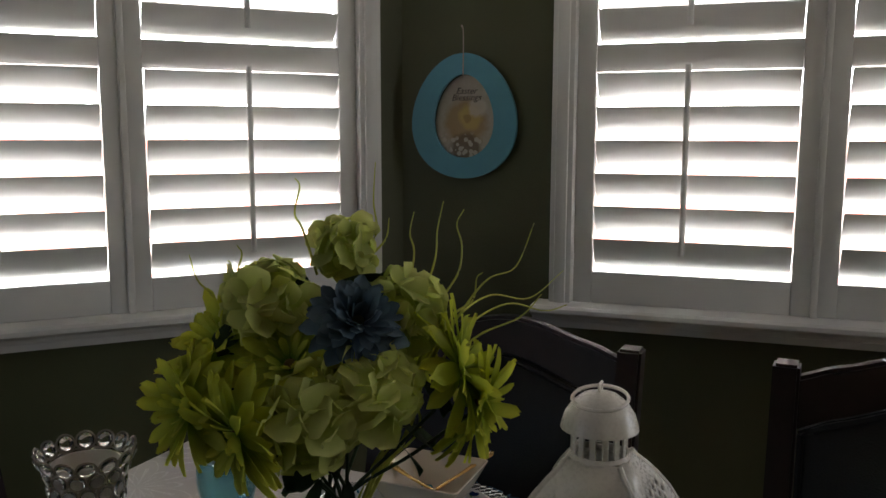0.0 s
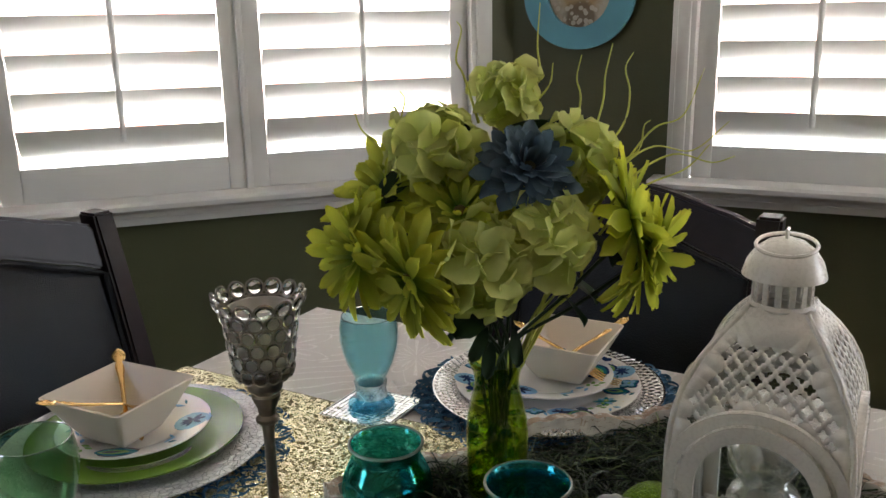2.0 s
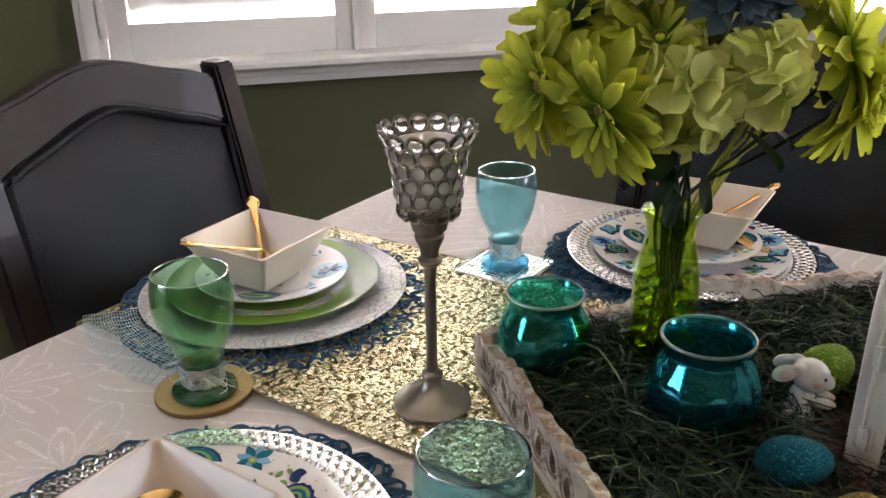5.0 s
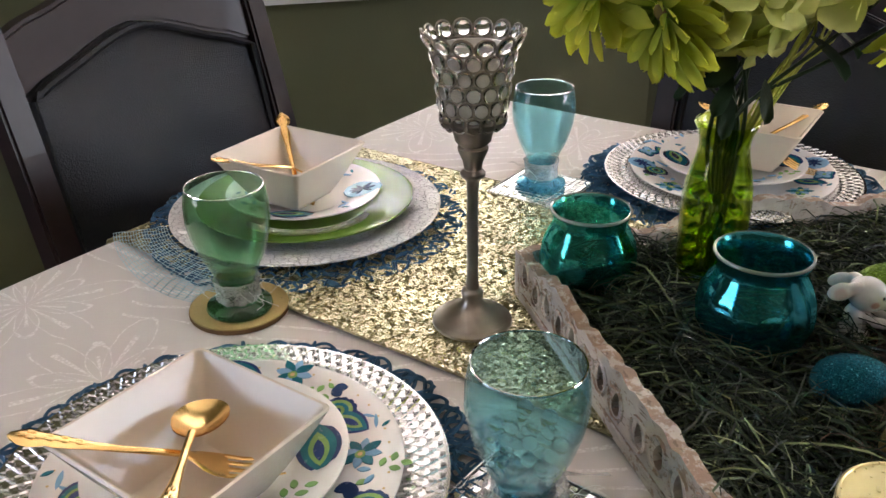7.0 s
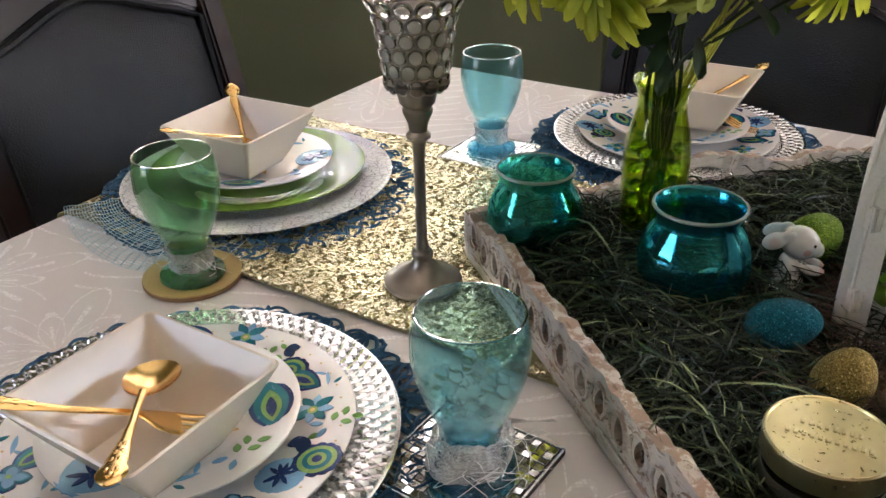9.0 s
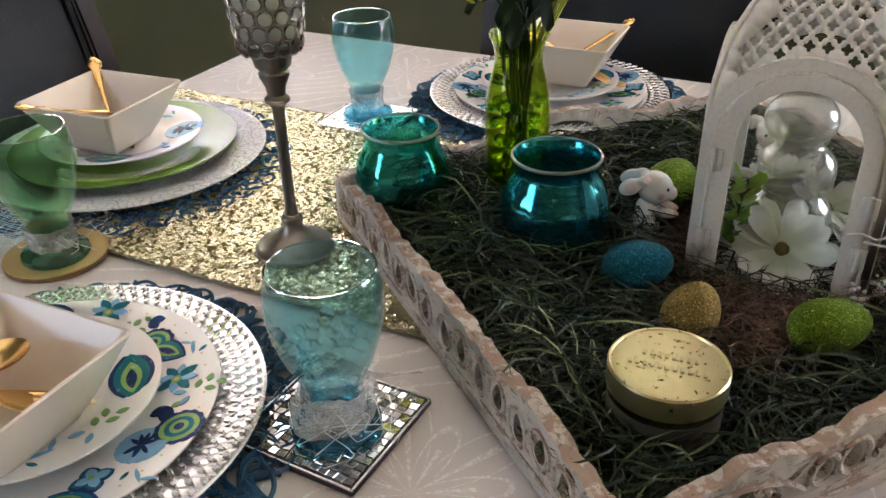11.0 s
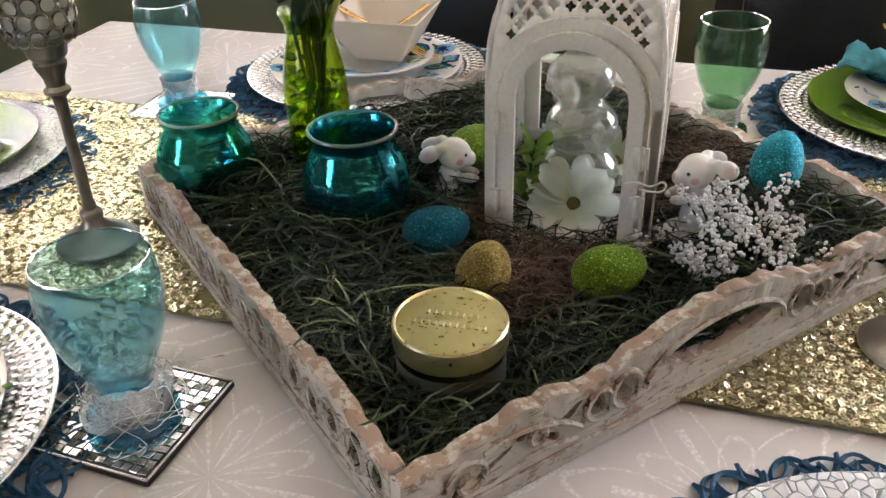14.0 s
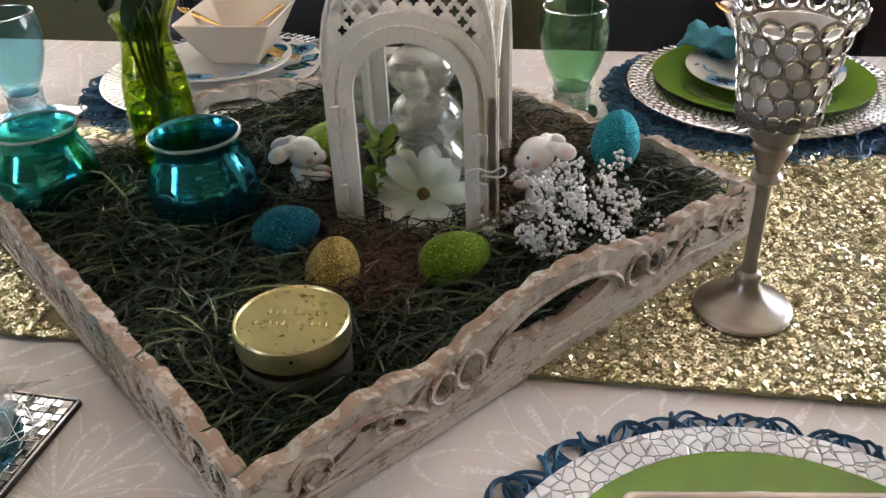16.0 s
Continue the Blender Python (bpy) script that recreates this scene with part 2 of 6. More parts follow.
def wall_mat():
    m, t, p = nodes_of("olive_wall_paint")
    v = coords(t)
    t.links.new(blend(t, noise_tex(t, v, 2.2), (0.074, 0.077, 0.034), (0.094, 0.097, 0.043)), p.inputs["Base Color"])
    p.inputs["Roughness"].default_value = 0.55
    bump(t, p, noise_tex(t, v, 160, 3), 0.25, 0.002)
    return m


def washed_wood():
    """Whitewashed carved wood, rubbed through to brown on its upper edges."""
    m, t, p = nodes_of("whitewashed_wood")
    v = coords(t)
    g = noise_tex(t, coords(t, (14, 60, 60)), 3.0, 6)
    n = noise_tex(t, v, 75, 6, 0.7)
    geo = t.nodes.new("ShaderNodeNewGeometry")
    sep = t.nodes.new("ShaderNodeSeparateXYZ")
    t.links.new(geo.outputs["Normal"], sep.inputs[0])
    wear = maths(t, "ADD", n, maths(t, "MULTIPLY", maths(t, "MAXIMUM", sep.outputs["Z"], 0.0), 0.14))
    rub = ramp(t, wear, [(0.57, (0, 0, 0)), (0.63, (1, 1, 1))])
    c = blend(t, g, (0.42, 0.375, 0.32), (0.64, 0.59, 0.52))
    c = blend(t, maths(t, "MULTIPLY", rub, 0.75), c, (0.27, 0.155, 0.09))
    cr = ramp(t, noise_tex(t, coords(t, (30, 90, 200)), 2.5, 5), [(0.34, (1, 1, 1)), (0.40, (0, 0, 0))])
    c = blend(t, maths(t, "MULTIPLY", cr, 0.8), c, (0.17, 0.125, 0.09))
    t.links.new(c, p.inputs["Base Color"])
    p.inputs["Roughness"].default_value = 0.7
    bump(t, p, maths(t, "ADD", g, n), 0.4, 0.002)
    return m


def pebble_mat():
    """White glazed charger pressed with an uneven net of grooves."""
    m, t, p = nodes_of("white_pebbled_plastic")
    v = coords(t)
    vo = t.nodes.new("ShaderNodeTexVoronoi")
    vo.feature = "DISTANCE_TO_EDGE"
    vo.inputs["Scale"].default_value = 130
    t.links.new(v, vo.inputs["Vector"])
    e = ramp(t, vo.outputs["Distance"], [(0.01, (0, 0, 0)), (0.08, (1, 1, 1))])
    c = blend(t, e, (0.55, 0.55, 0.55), (0.78, 0.78, 0.77))
    t.links.new(c, p.inputs["Base Color"])
    p.inputs["Roughness"].default_value = 0.25
    bump(t, p, e, 0.8, 0.003)
    return m


def leather_mat():
    m, t, p = nodes_of("black_leather")
    v = coords(t)
    vo = t.nodes.new("ShaderNodeTexVoronoi")
    vo.inputs["Scale"].default_value = 420
    t.links.new(v, vo.inputs["Vector"])
    t.links.new(blend(t, noise_tex(t, v, 6), (0.010, 0.011, 0.014), (0.017, 0.018, 0.022)), p.inputs["Base Color"])
    p.inputs["Roughness"].default_value = 0.42
    bump(t, p, maths(t, "ADD", vo.outputs["Distance"], noise_tex(t, v, 8, 2)), 0.25, 0.003)
    return m


def grass_mat():
    """Shiny shredded paper, each strand its own green."""
    m, t, p = nodes_of("dark_paper_grass")
    geo = t.nodes.new("ShaderNodeNewGeometry")
    c = ramp(t, geo.outputs["Random Per Island"], [(0.0, (0.004, 0.010, 0.004)), (0.50, (0.014, 0.030, 0.011)), (0.82, (0.046, 0.075, 0.028)), (1.0, (0.17, 0.21, 0.09))])
    t.links.new(c, p.inputs["Base Color"])
    p.inputs["Roughness"].default_value = 0.45
    p.inputs["Specular IOR Level"].default_value = 0.35
    return m


def backdrop_mat():
    """Bright overcast sky over a red fence and hedge, far outside the windows."""
    m, t, p = nodes_of("bright_outdoors")
    out = t.nodes["Material Output"]
    tc = t.nodes.new("ShaderNodeTexCoord")
    sx = t.nodes.new("ShaderNodeSeparateXYZ")
    t.links.new(tc.outputs["Object"], sx.inputs[0])
    br = noise_tex(t, coords(t, (5, 5, 1.5)), 1.0, 5, 0.7)
    low = blend(t, ramp(t, br, [(0.42, (0, 0, 0)), (0.55, (1, 1, 1))]), (1.0, 0.34, 0.26), (1.0, 0.92, 0.85))
    edge = maths(t, "ADD", sx.outputs["Z"], maths(t, "MULTIPLY", maths(t, "SUBTRACT", br, 0.5), 0.5))
    isl = ramp(t, maths(t, "MULTIPLY", edge, 0.3), [(0.40, (1, 1, 1)), (0.45, (0, 0, 0))])
    c = blend(t, isl, (0.93, 0.97, 1.0), low)
    k = ramp(t, isl, [(0.0, (1, 1, 1)), (1.0, (0.17, 0.17, 0.17))])
    em = t.nodes.new("ShaderNodeEmission")
    t.links.new(c, em.inputs[0])
    t.links.new(maths(t, "MULTIPLY", k, SKY_GLOW), em.inputs[1])
    t.links.new(em.outputs[0], out.inputs[0])
    return m


SKY_GLOW = 18.0
M = {
    "wall": wall_mat(), "cloth": cloth_mat(), "wash": washed_wood(), "pebble": pebble_mat(), "leather": leather_mat(), "outdoors": backdrop_mat(),
    "shutter": simple("white_shutter_paint", (0.70, 0.69, 0.67), 0.35, var=0.03, scale=5, relief=0.05),
    "ceiling": simple("white_ceiling_paint", (0.75, 0.73, 0.70), 0.8, var=0.04, scale=3),
    "floor": simple("brown_floor_wood", (0.20, 0.12, 0.07), 0.4, var=0.3, scale=6),
    "wood": simple("espresso_wood", (0.020, 0.010, 0.010), 0.42, var=0.4, scale=30, relief=0.05, coat=0.08),
    "silver": simple("polished_silver", (0.80, 0.80, 0.80), 0.2, 1.0, var=0.08, scale=60, relief=0.0),
    "pewter": simple("antique_nickel", (0.30, 0.27, 0.235), 0.34, 1.0, var=0.15, scale=40, relief=0.0),
    "gold": simple("polished_gold", (0.92, 0.60, 0.24), 0.2, 1.0, var=0.08, scale=40, relief=0.0),
    "lidgold": simple("brushed_gold_lid", (0.78, 0.68, 0.38), 0.3, 1.0, var=0.12, scale=25, relief=0.08),
    "china": simple("white_glazed_china", (0.80, 0.78, 0.74), 0.12, var=0.02, scale=8, relief=0.0, coat=0.4),
    "bowl": simple("ivory_glazed_china", (0.72, 0.63, 0.515), 0.22, var=0.03, scale=8, relief=0.0, coat=0.2),
    "green_plate": simple("green_glazed_china", (0.125, 0.235, 0.024), 0.16, var=0.06, scale=10, relief=0.0, coat=0.15),
    "navy": simple("navy_print", (0.018, 0.045, 0.15), 0.25, var=0.3, scale=60, relief=0),
    "teal": simple("teal_print", (0.012, 0.15, 0.20), 0.25, var=0.3, scale=60, relief=0),
    "sky_blue": simple("light_blue_print", (0.20, 0.40, 0.60), 0.25, var=0.2, scale=60, relief=0),
    "lime": simple("lime_print", (0.20, 0.38, 0.12), 0.25, var=0.2, scale=60, relief=0),
    "sand": simple("sand_print", (0.55, 0.40, 0.16), 0.3, var=0.2, scale=60, relief=0),
    "rope": simple("blue_paper_rope", (0.010, 0.082, 0.168), 0.55, var=0.4, scale=90, relief=0.3, fine=900),
    "cork": simple("gold_glitter_cork", (0.48, 0.36, 0.14), 0.45, 0.3, var=0.35, scale=900, relief=0.6, fine=1200),
    "cork_edge": simple("brown_cork", (0.22, 0.12, 0.05), 0.8, var=0.3, scale=200),
    "sequin": simple("gold_sequins", (0.85, 0.78, 0.52), 0.22, 0.9, var=0.15, scale=200, relief=0),
    "runner": simple("gold_runner_mesh", (0.24, 0.21, 0.09), 0.6, 0.2, var=0.4, scale=400, relief=0.4),
    "blue_glass": clear("blue_glass", (0.70, 0.90, 0.93), 1.2, 0.025, 0.035), "green_glass": clear("green_glass", (0.66, 0.85, 0.70), 1.2, 0.02, 0.035), "blue_rim": solid_glass("blue_glass_rim", (0.55, 0.85, 0.92)), "green_rim": solid_glass("green_glass_rim", (0.5, 0.80, 0.60)), "votive_green": clear("teal_green_glass", (0.22, 0.74, 0.70), 1.4, 0.006, 0.24, (0.18, 0.95, 0.95)), "votive_blue": clear("teal_blue_glass", (0.16, 0.74, 0.86), 1.4, 0.006, 0.26, (0.16, 0.88, 1.0)), "votive_rim": simple("grey_green_glass_rim", (0.20, 0.24, 0.21), 0.12, var=0.1, relief=0, coat=0.6),
    "blue_base": clear("blue_glass_foot", (0.22, 0.60, 0.74), 1.6, 0.10, 0.06), "green_base": clear("green_glass_foot", (0.13, 0.45, 0.22), 1.6, 0.08, 0.06),
    "vase_glass": clear("lime_glass", (0.78, 0.88, 0.36), 1.5), "pane": clear("clear_pane", (0.97, 0.985, 0.975)),
    "figure_glass": clear("clear_moulded_glass", (0.95, 0.95, 0.94), 1.8, haze=0.26, base=0.15),
    "crystal": solid_glass("crystal", (1.0, 1.0, 1.0), 1.42), "marble": solid_glass("clear_bead", (0.93, 0.98, 0.98), 1.10), "net": net_mat("white_tulle_net", (0.80, 0.81, 0.80), 0.36),
    "lime_bead": solid_glass("lime_bead", (0.70, 0.95, 0.10), 1.4),
    "cream_wax": simple("cream_wax", (0.13, 0.11, 0.07), 0.5, var=0.05), "bounce_paving": simple("pale_bounce_paving", (0.50, 0.47, 0.42), 0.8, var=0.2, scale=0.6), "liner": simple("frosted_liner", (0.74, 0.72, 0.69), 0.4, var=0.05, scale=80), "wax": simple("white_wax", (0.80, 0.77, 0.72), 0.5, var=0.03, scale=30),
    "lantern": simple("ivory_enamel", (0.78, 0.74, 0.68), 0.28, var=0.04, scale=15, relief=0.05, coat=0.2),
    "ceramic": rabbit_mat(),
    "grass": grass_mat(),
    "nest": simple("brown_fibre", (0.12, 0.065, 0.04), 0.7, var=0.5, scale=60, relief=0.0),
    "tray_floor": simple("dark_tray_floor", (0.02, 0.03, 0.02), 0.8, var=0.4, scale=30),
    "egg_blue": glitter("blue_glitter", (0.008, 0.17, 0.225), (0.0, 0.05, 0.08)), "egg_gold": glitter("gold_glitter", (0.48, 0.34, 0.10), (0.14, 0.09, 0.02)),
    "egg_green": glitter("green_glitter", (0.19, 0.31, 0.015), (0.04, 0.09, 0.0)), "egg_sky": glitter("sky_glitter", (0.03, 0.40, 0.50), (0.0, 0.14, 0.20)),
    "gerbera": petal_mat("lime_gerbera", (0.17, 0.29, 0.02), (0.68, 0.70, 0.08), 0.55), "hydrangea": petal_mat("pale_green_hydrangea", (0.46, 0.55, 0.09), (0.74, 0.77, 0.27), 0.5),
    "dahlia": petal_mat("slate_blue_dahlia", (0.035, 0.070, 0.105), (0.115, 0.185, 0.245), 0.25), "white_petal": petal_mat("white_petal", (0.62, 0.66, 0.45), (0.82, 0.82, 0.78)),
    "leaf": petal_mat("dark_green_leaf", (0.008, 0.028, 0.010), (0.022, 0.060, 0.020), 0.1), "sprig": petal_mat("fresh_green_leaf", (0.10, 0.24, 0.03), (0.25, 0.42, 0.06)),
    "twig": simple("lime_twig", (0.50, 0.52, 0.08), 0.6, var=0.2, scale=80), "stem": simple("dark_stem", (0.02, 0.045, 0.012), 0.6, var=0.3, scale=80),
    "heart": simple("dark_flower_heart", (0.05, 0.05, 0.015), 0.8, var=0.5, scale=200, relief=0.6), "brown_heart": simple("olive_flower_heart", (0.16, 0.11, 0.02), 0.8, var=0.5, scale=200, relief=0.6),
    "blossom": simple("white_foam_blossom", (0.80, 0.77, 0.75), 0.8, var=0.12, scale=150, relief=0.5),
    "egg_frame": simple("blue_painted_wood", (0.085, 0.28, 0.38), 0.5, var=0.12, scale=14, relief=0.2), "card": card_mat(),
    "ink": simple("brown_ink", (0.03, 0.02, 0.015), 0.6, relief=0), "cord": simple("pink_cord", (0.45, 0.33, 0.30), 0.8),
    "outlet": simple("grey_plastic", (0.50, 0.48, 0.44), 0.4, var=0.03), "tulle": simple("white_tulle", (0.75, 0.77, 0.76), 0.7, relief=0), "blue_tulle": simple("pale_blue_tulle", (0.42, 0.60, 0.66), 0.7, relief=0),
    "napkin": simple("teal_napkin", (0.03, 0.20, 0.26), 0.8, var=0.4, scale=70, relief=0.4), "label": simple("cream_label", (0.055, 0.048, 0.03), 0.5, var=0.1), "jar": clear("candle_jar_glass", (0.70, 0.66, 0.52)),
     "mirror": simple("mirror_chip", (0.86, 0.87, 0.86), 0.06, 1.0, var=0.03, relief=0, vary=0.5),
    "coaster": simple("black_coaster_board", (0.05, 0.05, 0.05), 0.6),
}

for dull in ("wood", "leather"):
    M[dull].node_tree.nodes["Principled BSDF"].inputs["Specular IOR Level"].default_value = 0.28

# ---- mesh helpers ----
def mesh_of(name, bm, mat, smooth=True):
    me = bpy.data.meshes.new(name)
    bm.normal_update()
    bm.to_mesh(me)
    bm.free()
    me.materials.append(mat)
    if smooth:
        for p in me.polygons:
            p.use_smooth = True
        me.set_sharp_from_angle(angle=radians(38))
    return me


def part(name, bm, mat, parent=None, label="", m=None, smooth=True):
    me = bm if isinstance(bm, bpy.types.Mesh) else mesh_of(name, bm, mat, smooth)
    ob = new(name, me)
    ob.parent = parent
    if m is not None:
        ob.matrix_basis = m
    if label:
        ob["label"] = label
    return ob


def thing(name, m, label, category, group="", kind=""):
    return_ob = new(name)
    return_ob.empty_display_size = 0.02
    return_ob.matrix_basis = m
    return tagged(return_ob, label, category, group, kind)


def lathe(profile, seg=48, wave=None):
    """Turns (radius, height) points about z; wave(angle, height) scales the radius."""
    bm = bmesh.new()
    rings = []
    for r, z in profile:
        if r < 1e-5:
            rings.append([bm.verts.new((0, 0, z))])
        else:
            rings.append([bm.verts.new((r * k * math.cos(a), r * k * math.sin(a), z)) for i in range(seg) for a in (2 * math.pi * i / seg,) for k in ((wave(a, z) if wave else 1),)])
    for p, q in zip(rings, rings[1:]):
        for i in range(seg):
            j = (i + 1) % seg
            if len(p) == 1 and len(q) == 1:
                break
            if len(p) == 1:
                bm.faces.new((p[0], q[j], q[i]))
            elif len(q) == 1:
                bm.faces.new((p[i], p[j], q[0]))
            else:
                bm.faces.new((p[i], p[j], q[j], q[i]))
    bmesh.ops.recalc_face_normals(bm, faces=bm.faces)
    return bm


def smooth_line(points, n=6):
    """Catmull-Rom points through the given ones."""
    P = [Vector(p) for p in points]
    P = [2 * P[0] - P[1]] + P + [2 * P[-1] - P[-2]]
    out = []
    for i in range(1, len(P) - 2):
        a, b, c, d = P[i - 1:i + 3]
        for k in range(n):
            t = k / n
            out.append(0.5 * (2 * b + (c - a) * t + (2 * a - 5 * b + 4 * c - d) * t * t + (3 * b - a - 3 * c + d) * t ** 3))
    return out + [P[-2]]


def tube(bm, pts, radius, sides=6, closed=False, flat=1.0, taper=None):
    """A round or flattened rod along pts, added to bm."""
    pts = [Vector(p) for p in pts]
    n = len(pts)
    rings = []
    for i, p in enumerate(pts):
        d = (pts[(i + 1) % n] - pts[i - 1]) if closed or 0 < i < n - 1 else (pts[1] - pts[0] if i == 0 else pts[-1] - pts[-2])
        if d.length < 1e-9:
            d = Vector((0, 0, 1))
        d.normalize()
        up = Vector((0, 0, 1)) if abs(d.z) < 0.92 else Vector((1, 0, 0))
        s = d.cross(up).normalized()
        u = s.cross(d)
        r = radius * (taper(i / max(1, n - 1)) if taper else 1)
        rings.append([bm.verts.new(p + s * math.cos(a) * r + u * math.sin(a) * r * flat) for k in range(sides) for a in (2 * math.pi * k / sides,)])
    for i in range(n if closed else n - 1):
        p, q = rings[i], rings[(i + 1) % n]
        for k in range(sides):
            bm.faces.new((p[k], p[(k + 1) % sides], q[(k + 1) % sides], q[k]))
    if not closed:
        bm.faces.new(rings[0][::-1])
        bm.faces.new(rings[-1])


def box(x0, x1, y0, y1, z0, z1, bevel=0.0, bm=None, seg=2):
    own = bmesh.new()
    bmesh.ops.create_cube(own, size=1, matrix=Matrix.LocRotScale(((x0 + x1) / 2, (y0 + y1) / 2, (z0 + z1) / 2), None, (x1 - x0, y1 - y0, z1 - z0)))
    if bevel:
        bmesh.ops.bevel(own, geom=own.edges[:], offset=bevel, segments=seg, affect="EDGES", profile=0.5)
    if bm is None:
        return own
    me = bpy.data.meshes.new("tmp")
    own.to_mesh(me)
    own.free()
    bm.from_mesh(me)
    bpy.data.meshes.remove(me)
    return bm


def ball(bm, c, r, sub=1):
    s = (r, r, r) if isinstance(r, (int, float)) else r
    bmesh.ops.create_icosphere(bm, subdivisions=sub, radius=1, matrix=Matrix.LocRotScale(c, None, s))


def outline_solid(loops, thick, bevel=0.0):
    """A board in the x-z plane from an outer loop and holes, thick along y."""
    bm = bmesh.new()
    edges = []
    for loop in loops:
        vs = [bm.verts.new((x, 0, z)) for x, z in loop]
        edges += [bm.edges.new((vs[i], vs[(i + 1) % len(vs)])) for i in range(len(vs))]
    bmesh.ops.triangle_fill(bm, edges=edges, use_beauty=True, use_dissolve=False)
    bmesh.ops.recalc_face_normals(bm, faces=bm.faces)
    r = bmesh.ops.extrude_face_region(bm, geom=bm.faces[:])
    bmesh.ops.translate(bm, verts=[v for v in r["geom"] if isinstance(v, bmesh.types.BMVert)], vec=(0, thick, 0))
    bmesh.ops.recalc_face_normals(bm, faces=bm.faces)
    return bm


def line_pose(x, y, z, deg):
    return pose(x, y, z, 0, 0, deg)


# ---- the room ----
W1 = pose(0.077, 1.992, 0, 0, 0, 2.5)
W2 = pose(1.12, 1.702, 0, 0, 0, -42.4)


def wall_with_window(name, m, x0, x1, ox0, ox1, oz0, oz1, label):
    bm = bmesh.new()
    for a, b, c, d in ((x0, ox0, 0, 2.6), (ox1, x1, 0, 2.6), (ox0, ox1, 0, oz0), (ox0, ox1, oz1, 2.6)):
        if b - a > 0.001:
            box(a, b, 0.02, 0.17, c, d, bm=bm)
    ob = part(name, bm, M["wall"], None, m=m, smooth=False)
    return tagged(ob, label, "wall", kind="structure")


def slat_bm(w, chord=0.0845, thick=0.011):
    bm = bmesh.new()
    sec = []
    for k in range(12):
        a = 2 * math.pi * k / 12
        sec.append((chord / 2 * math.cos(a), thick / 2 * math.sin(a) * (0.35 + 0.65 * abs(math.sin(a)))))
    ends = [[bm.verts.new((x, p, q)) for p, q in sec] for x in (0, w)]
    for k in range(12):
        bm.faces.new((ends[0][k], ends[0][(k + 1) % 12], ends[1][(k + 1) % 12], ends[1][k]))
    bm.faces.new(ends[0])
    bm.faces.new(ends[1][::-1])
    bmesh.ops.recalc_face_normals(bm, faces=bm.faces)
    return bm


def shutter_window(name, m, ranges, x_in, x_out, rods, label):
    """A shuttered window: casing, sill, glass and hinged panels with slats and tilt rods."""
    win = thing(name, m, label, "window", kind="structure")
    z0, z1 = 0.878, 2.03
    bm = bmesh.new()
    for a, b in ((x_in[0] - 0.052, x_in[0]), (x_in[1], x_in[1] + 0.055)):
        box(a, b, -0.016, 0.06, z0, z1 + 0.05, 0.004, bm)
        box(a + 0.012, b - 0.012, -0.022, -0.01, z0, z1 + 0.04, 0.004, bm)
    box(x_in[0] - 0.052, x_in[1] + 0.055, -0.016, 0.06, z1, z1 + 0.055, 0.004, bm)
    part("window_frame", bm, M["shutter"], win)
    bm = bmesh.new()
    prof = [(0.06, 0.878), (-0.062, 0.878), (-0.068, 0.872), (-0.068, 0.862), (-0.060, 0.855), (-0.046, 0.853), (-0.042, 0.842), (-0.030, 0.838), (-0.026, 0.822), (0.02, 0.820), (0.06, 0.82)]
    ends = [[bm.verts.new((x, p, q)) for p, q in prof] for x in x_out]
    for k in range(len(prof)):
        j = (k + 1) % len(prof)
        bm.faces.new((ends[0][k], ends[0][j], ends[1][j], ends[1][k]))
    bm.faces.new(ends[0][::-1])
    bm.faces.new(ends[1])
    bmesh.ops.recalc_face_normals(bm, faces=bm.faces)
    part("window_sill", bm, M["shutter"], win)
    glass = part("pane", box(x_in[0], x_in[1], 0.14, 0.144, z0, z1), M["pane"], win, smooth=False)
    glass.visible_shadow = False
    for i in range(len(ranges) - 1):
        mid = (ranges[i][1] + ranges[i + 1][0]) / 2
        part("meeting_strip", box(mid - 0.007, mid + 0.007, -0.002, 0.012, z0 - 0.002, z1 - 0.004, 0.002), M["shutter"], win)
    slats = {}
    for (a, b), (pa, pb), rod in zip(ranges, zip([x_in[0]] + [(ranges[i][1] + ranges[i + 1][0]) / 2 + 0.001 for i in range(len(ranges) - 1)], [(ranges[i][1] + ranges[i + 1][0]) / 2 - 0.001 for i in range(len(ranges) - 1)] + [x_in[1]]), rods):
        bm = bmesh.new()
        box(pa + 0.002, a, 0.004, 0.034, z0 + 0.001, z1 - 0.004, 0.003, bm)
        box(b, pb - 0.002, 0.004, 0.034, z0 + 0.001, z1 - 0.004, 0.003, bm)
        for c, d in ((z0 + 0.001, 0.953), (1.413, 1.475), (1.96, z1 - 0.004)):
            box(a, b, 0.006, 0.032, c, d, 0.002, bm)
        panel = part("shutter_panel", bm, M["shutter"], win)
        me = slats.setdefault(round(b - a, 3), None) or mesh_of("slat", slat_bm(b - a - 0.004), M["shutter"])
        slats[round(b - a, 3)] = me
        for lo, hi, n, first in ((0.974, 1.413, 6, 0.997), (1.475, 1.96, 6, 1.516)):
            step = 0.0757
            for k in range(n):
                part("slat", me, None, panel, m=pose(a + 0.002, 0.019, first + step * k, -57 + random.uniform(-1.2, 1.2)))
            bm = bmesh.new()
            tube(bm, [(rod, -0.027, lo + 0.03), (rod, -0.027, hi + (0.01 if lo < 1.2 else -0.03))], 0.0066, 8)
            part("tilt_rod", bm, M["shutter"], panel)
    return win


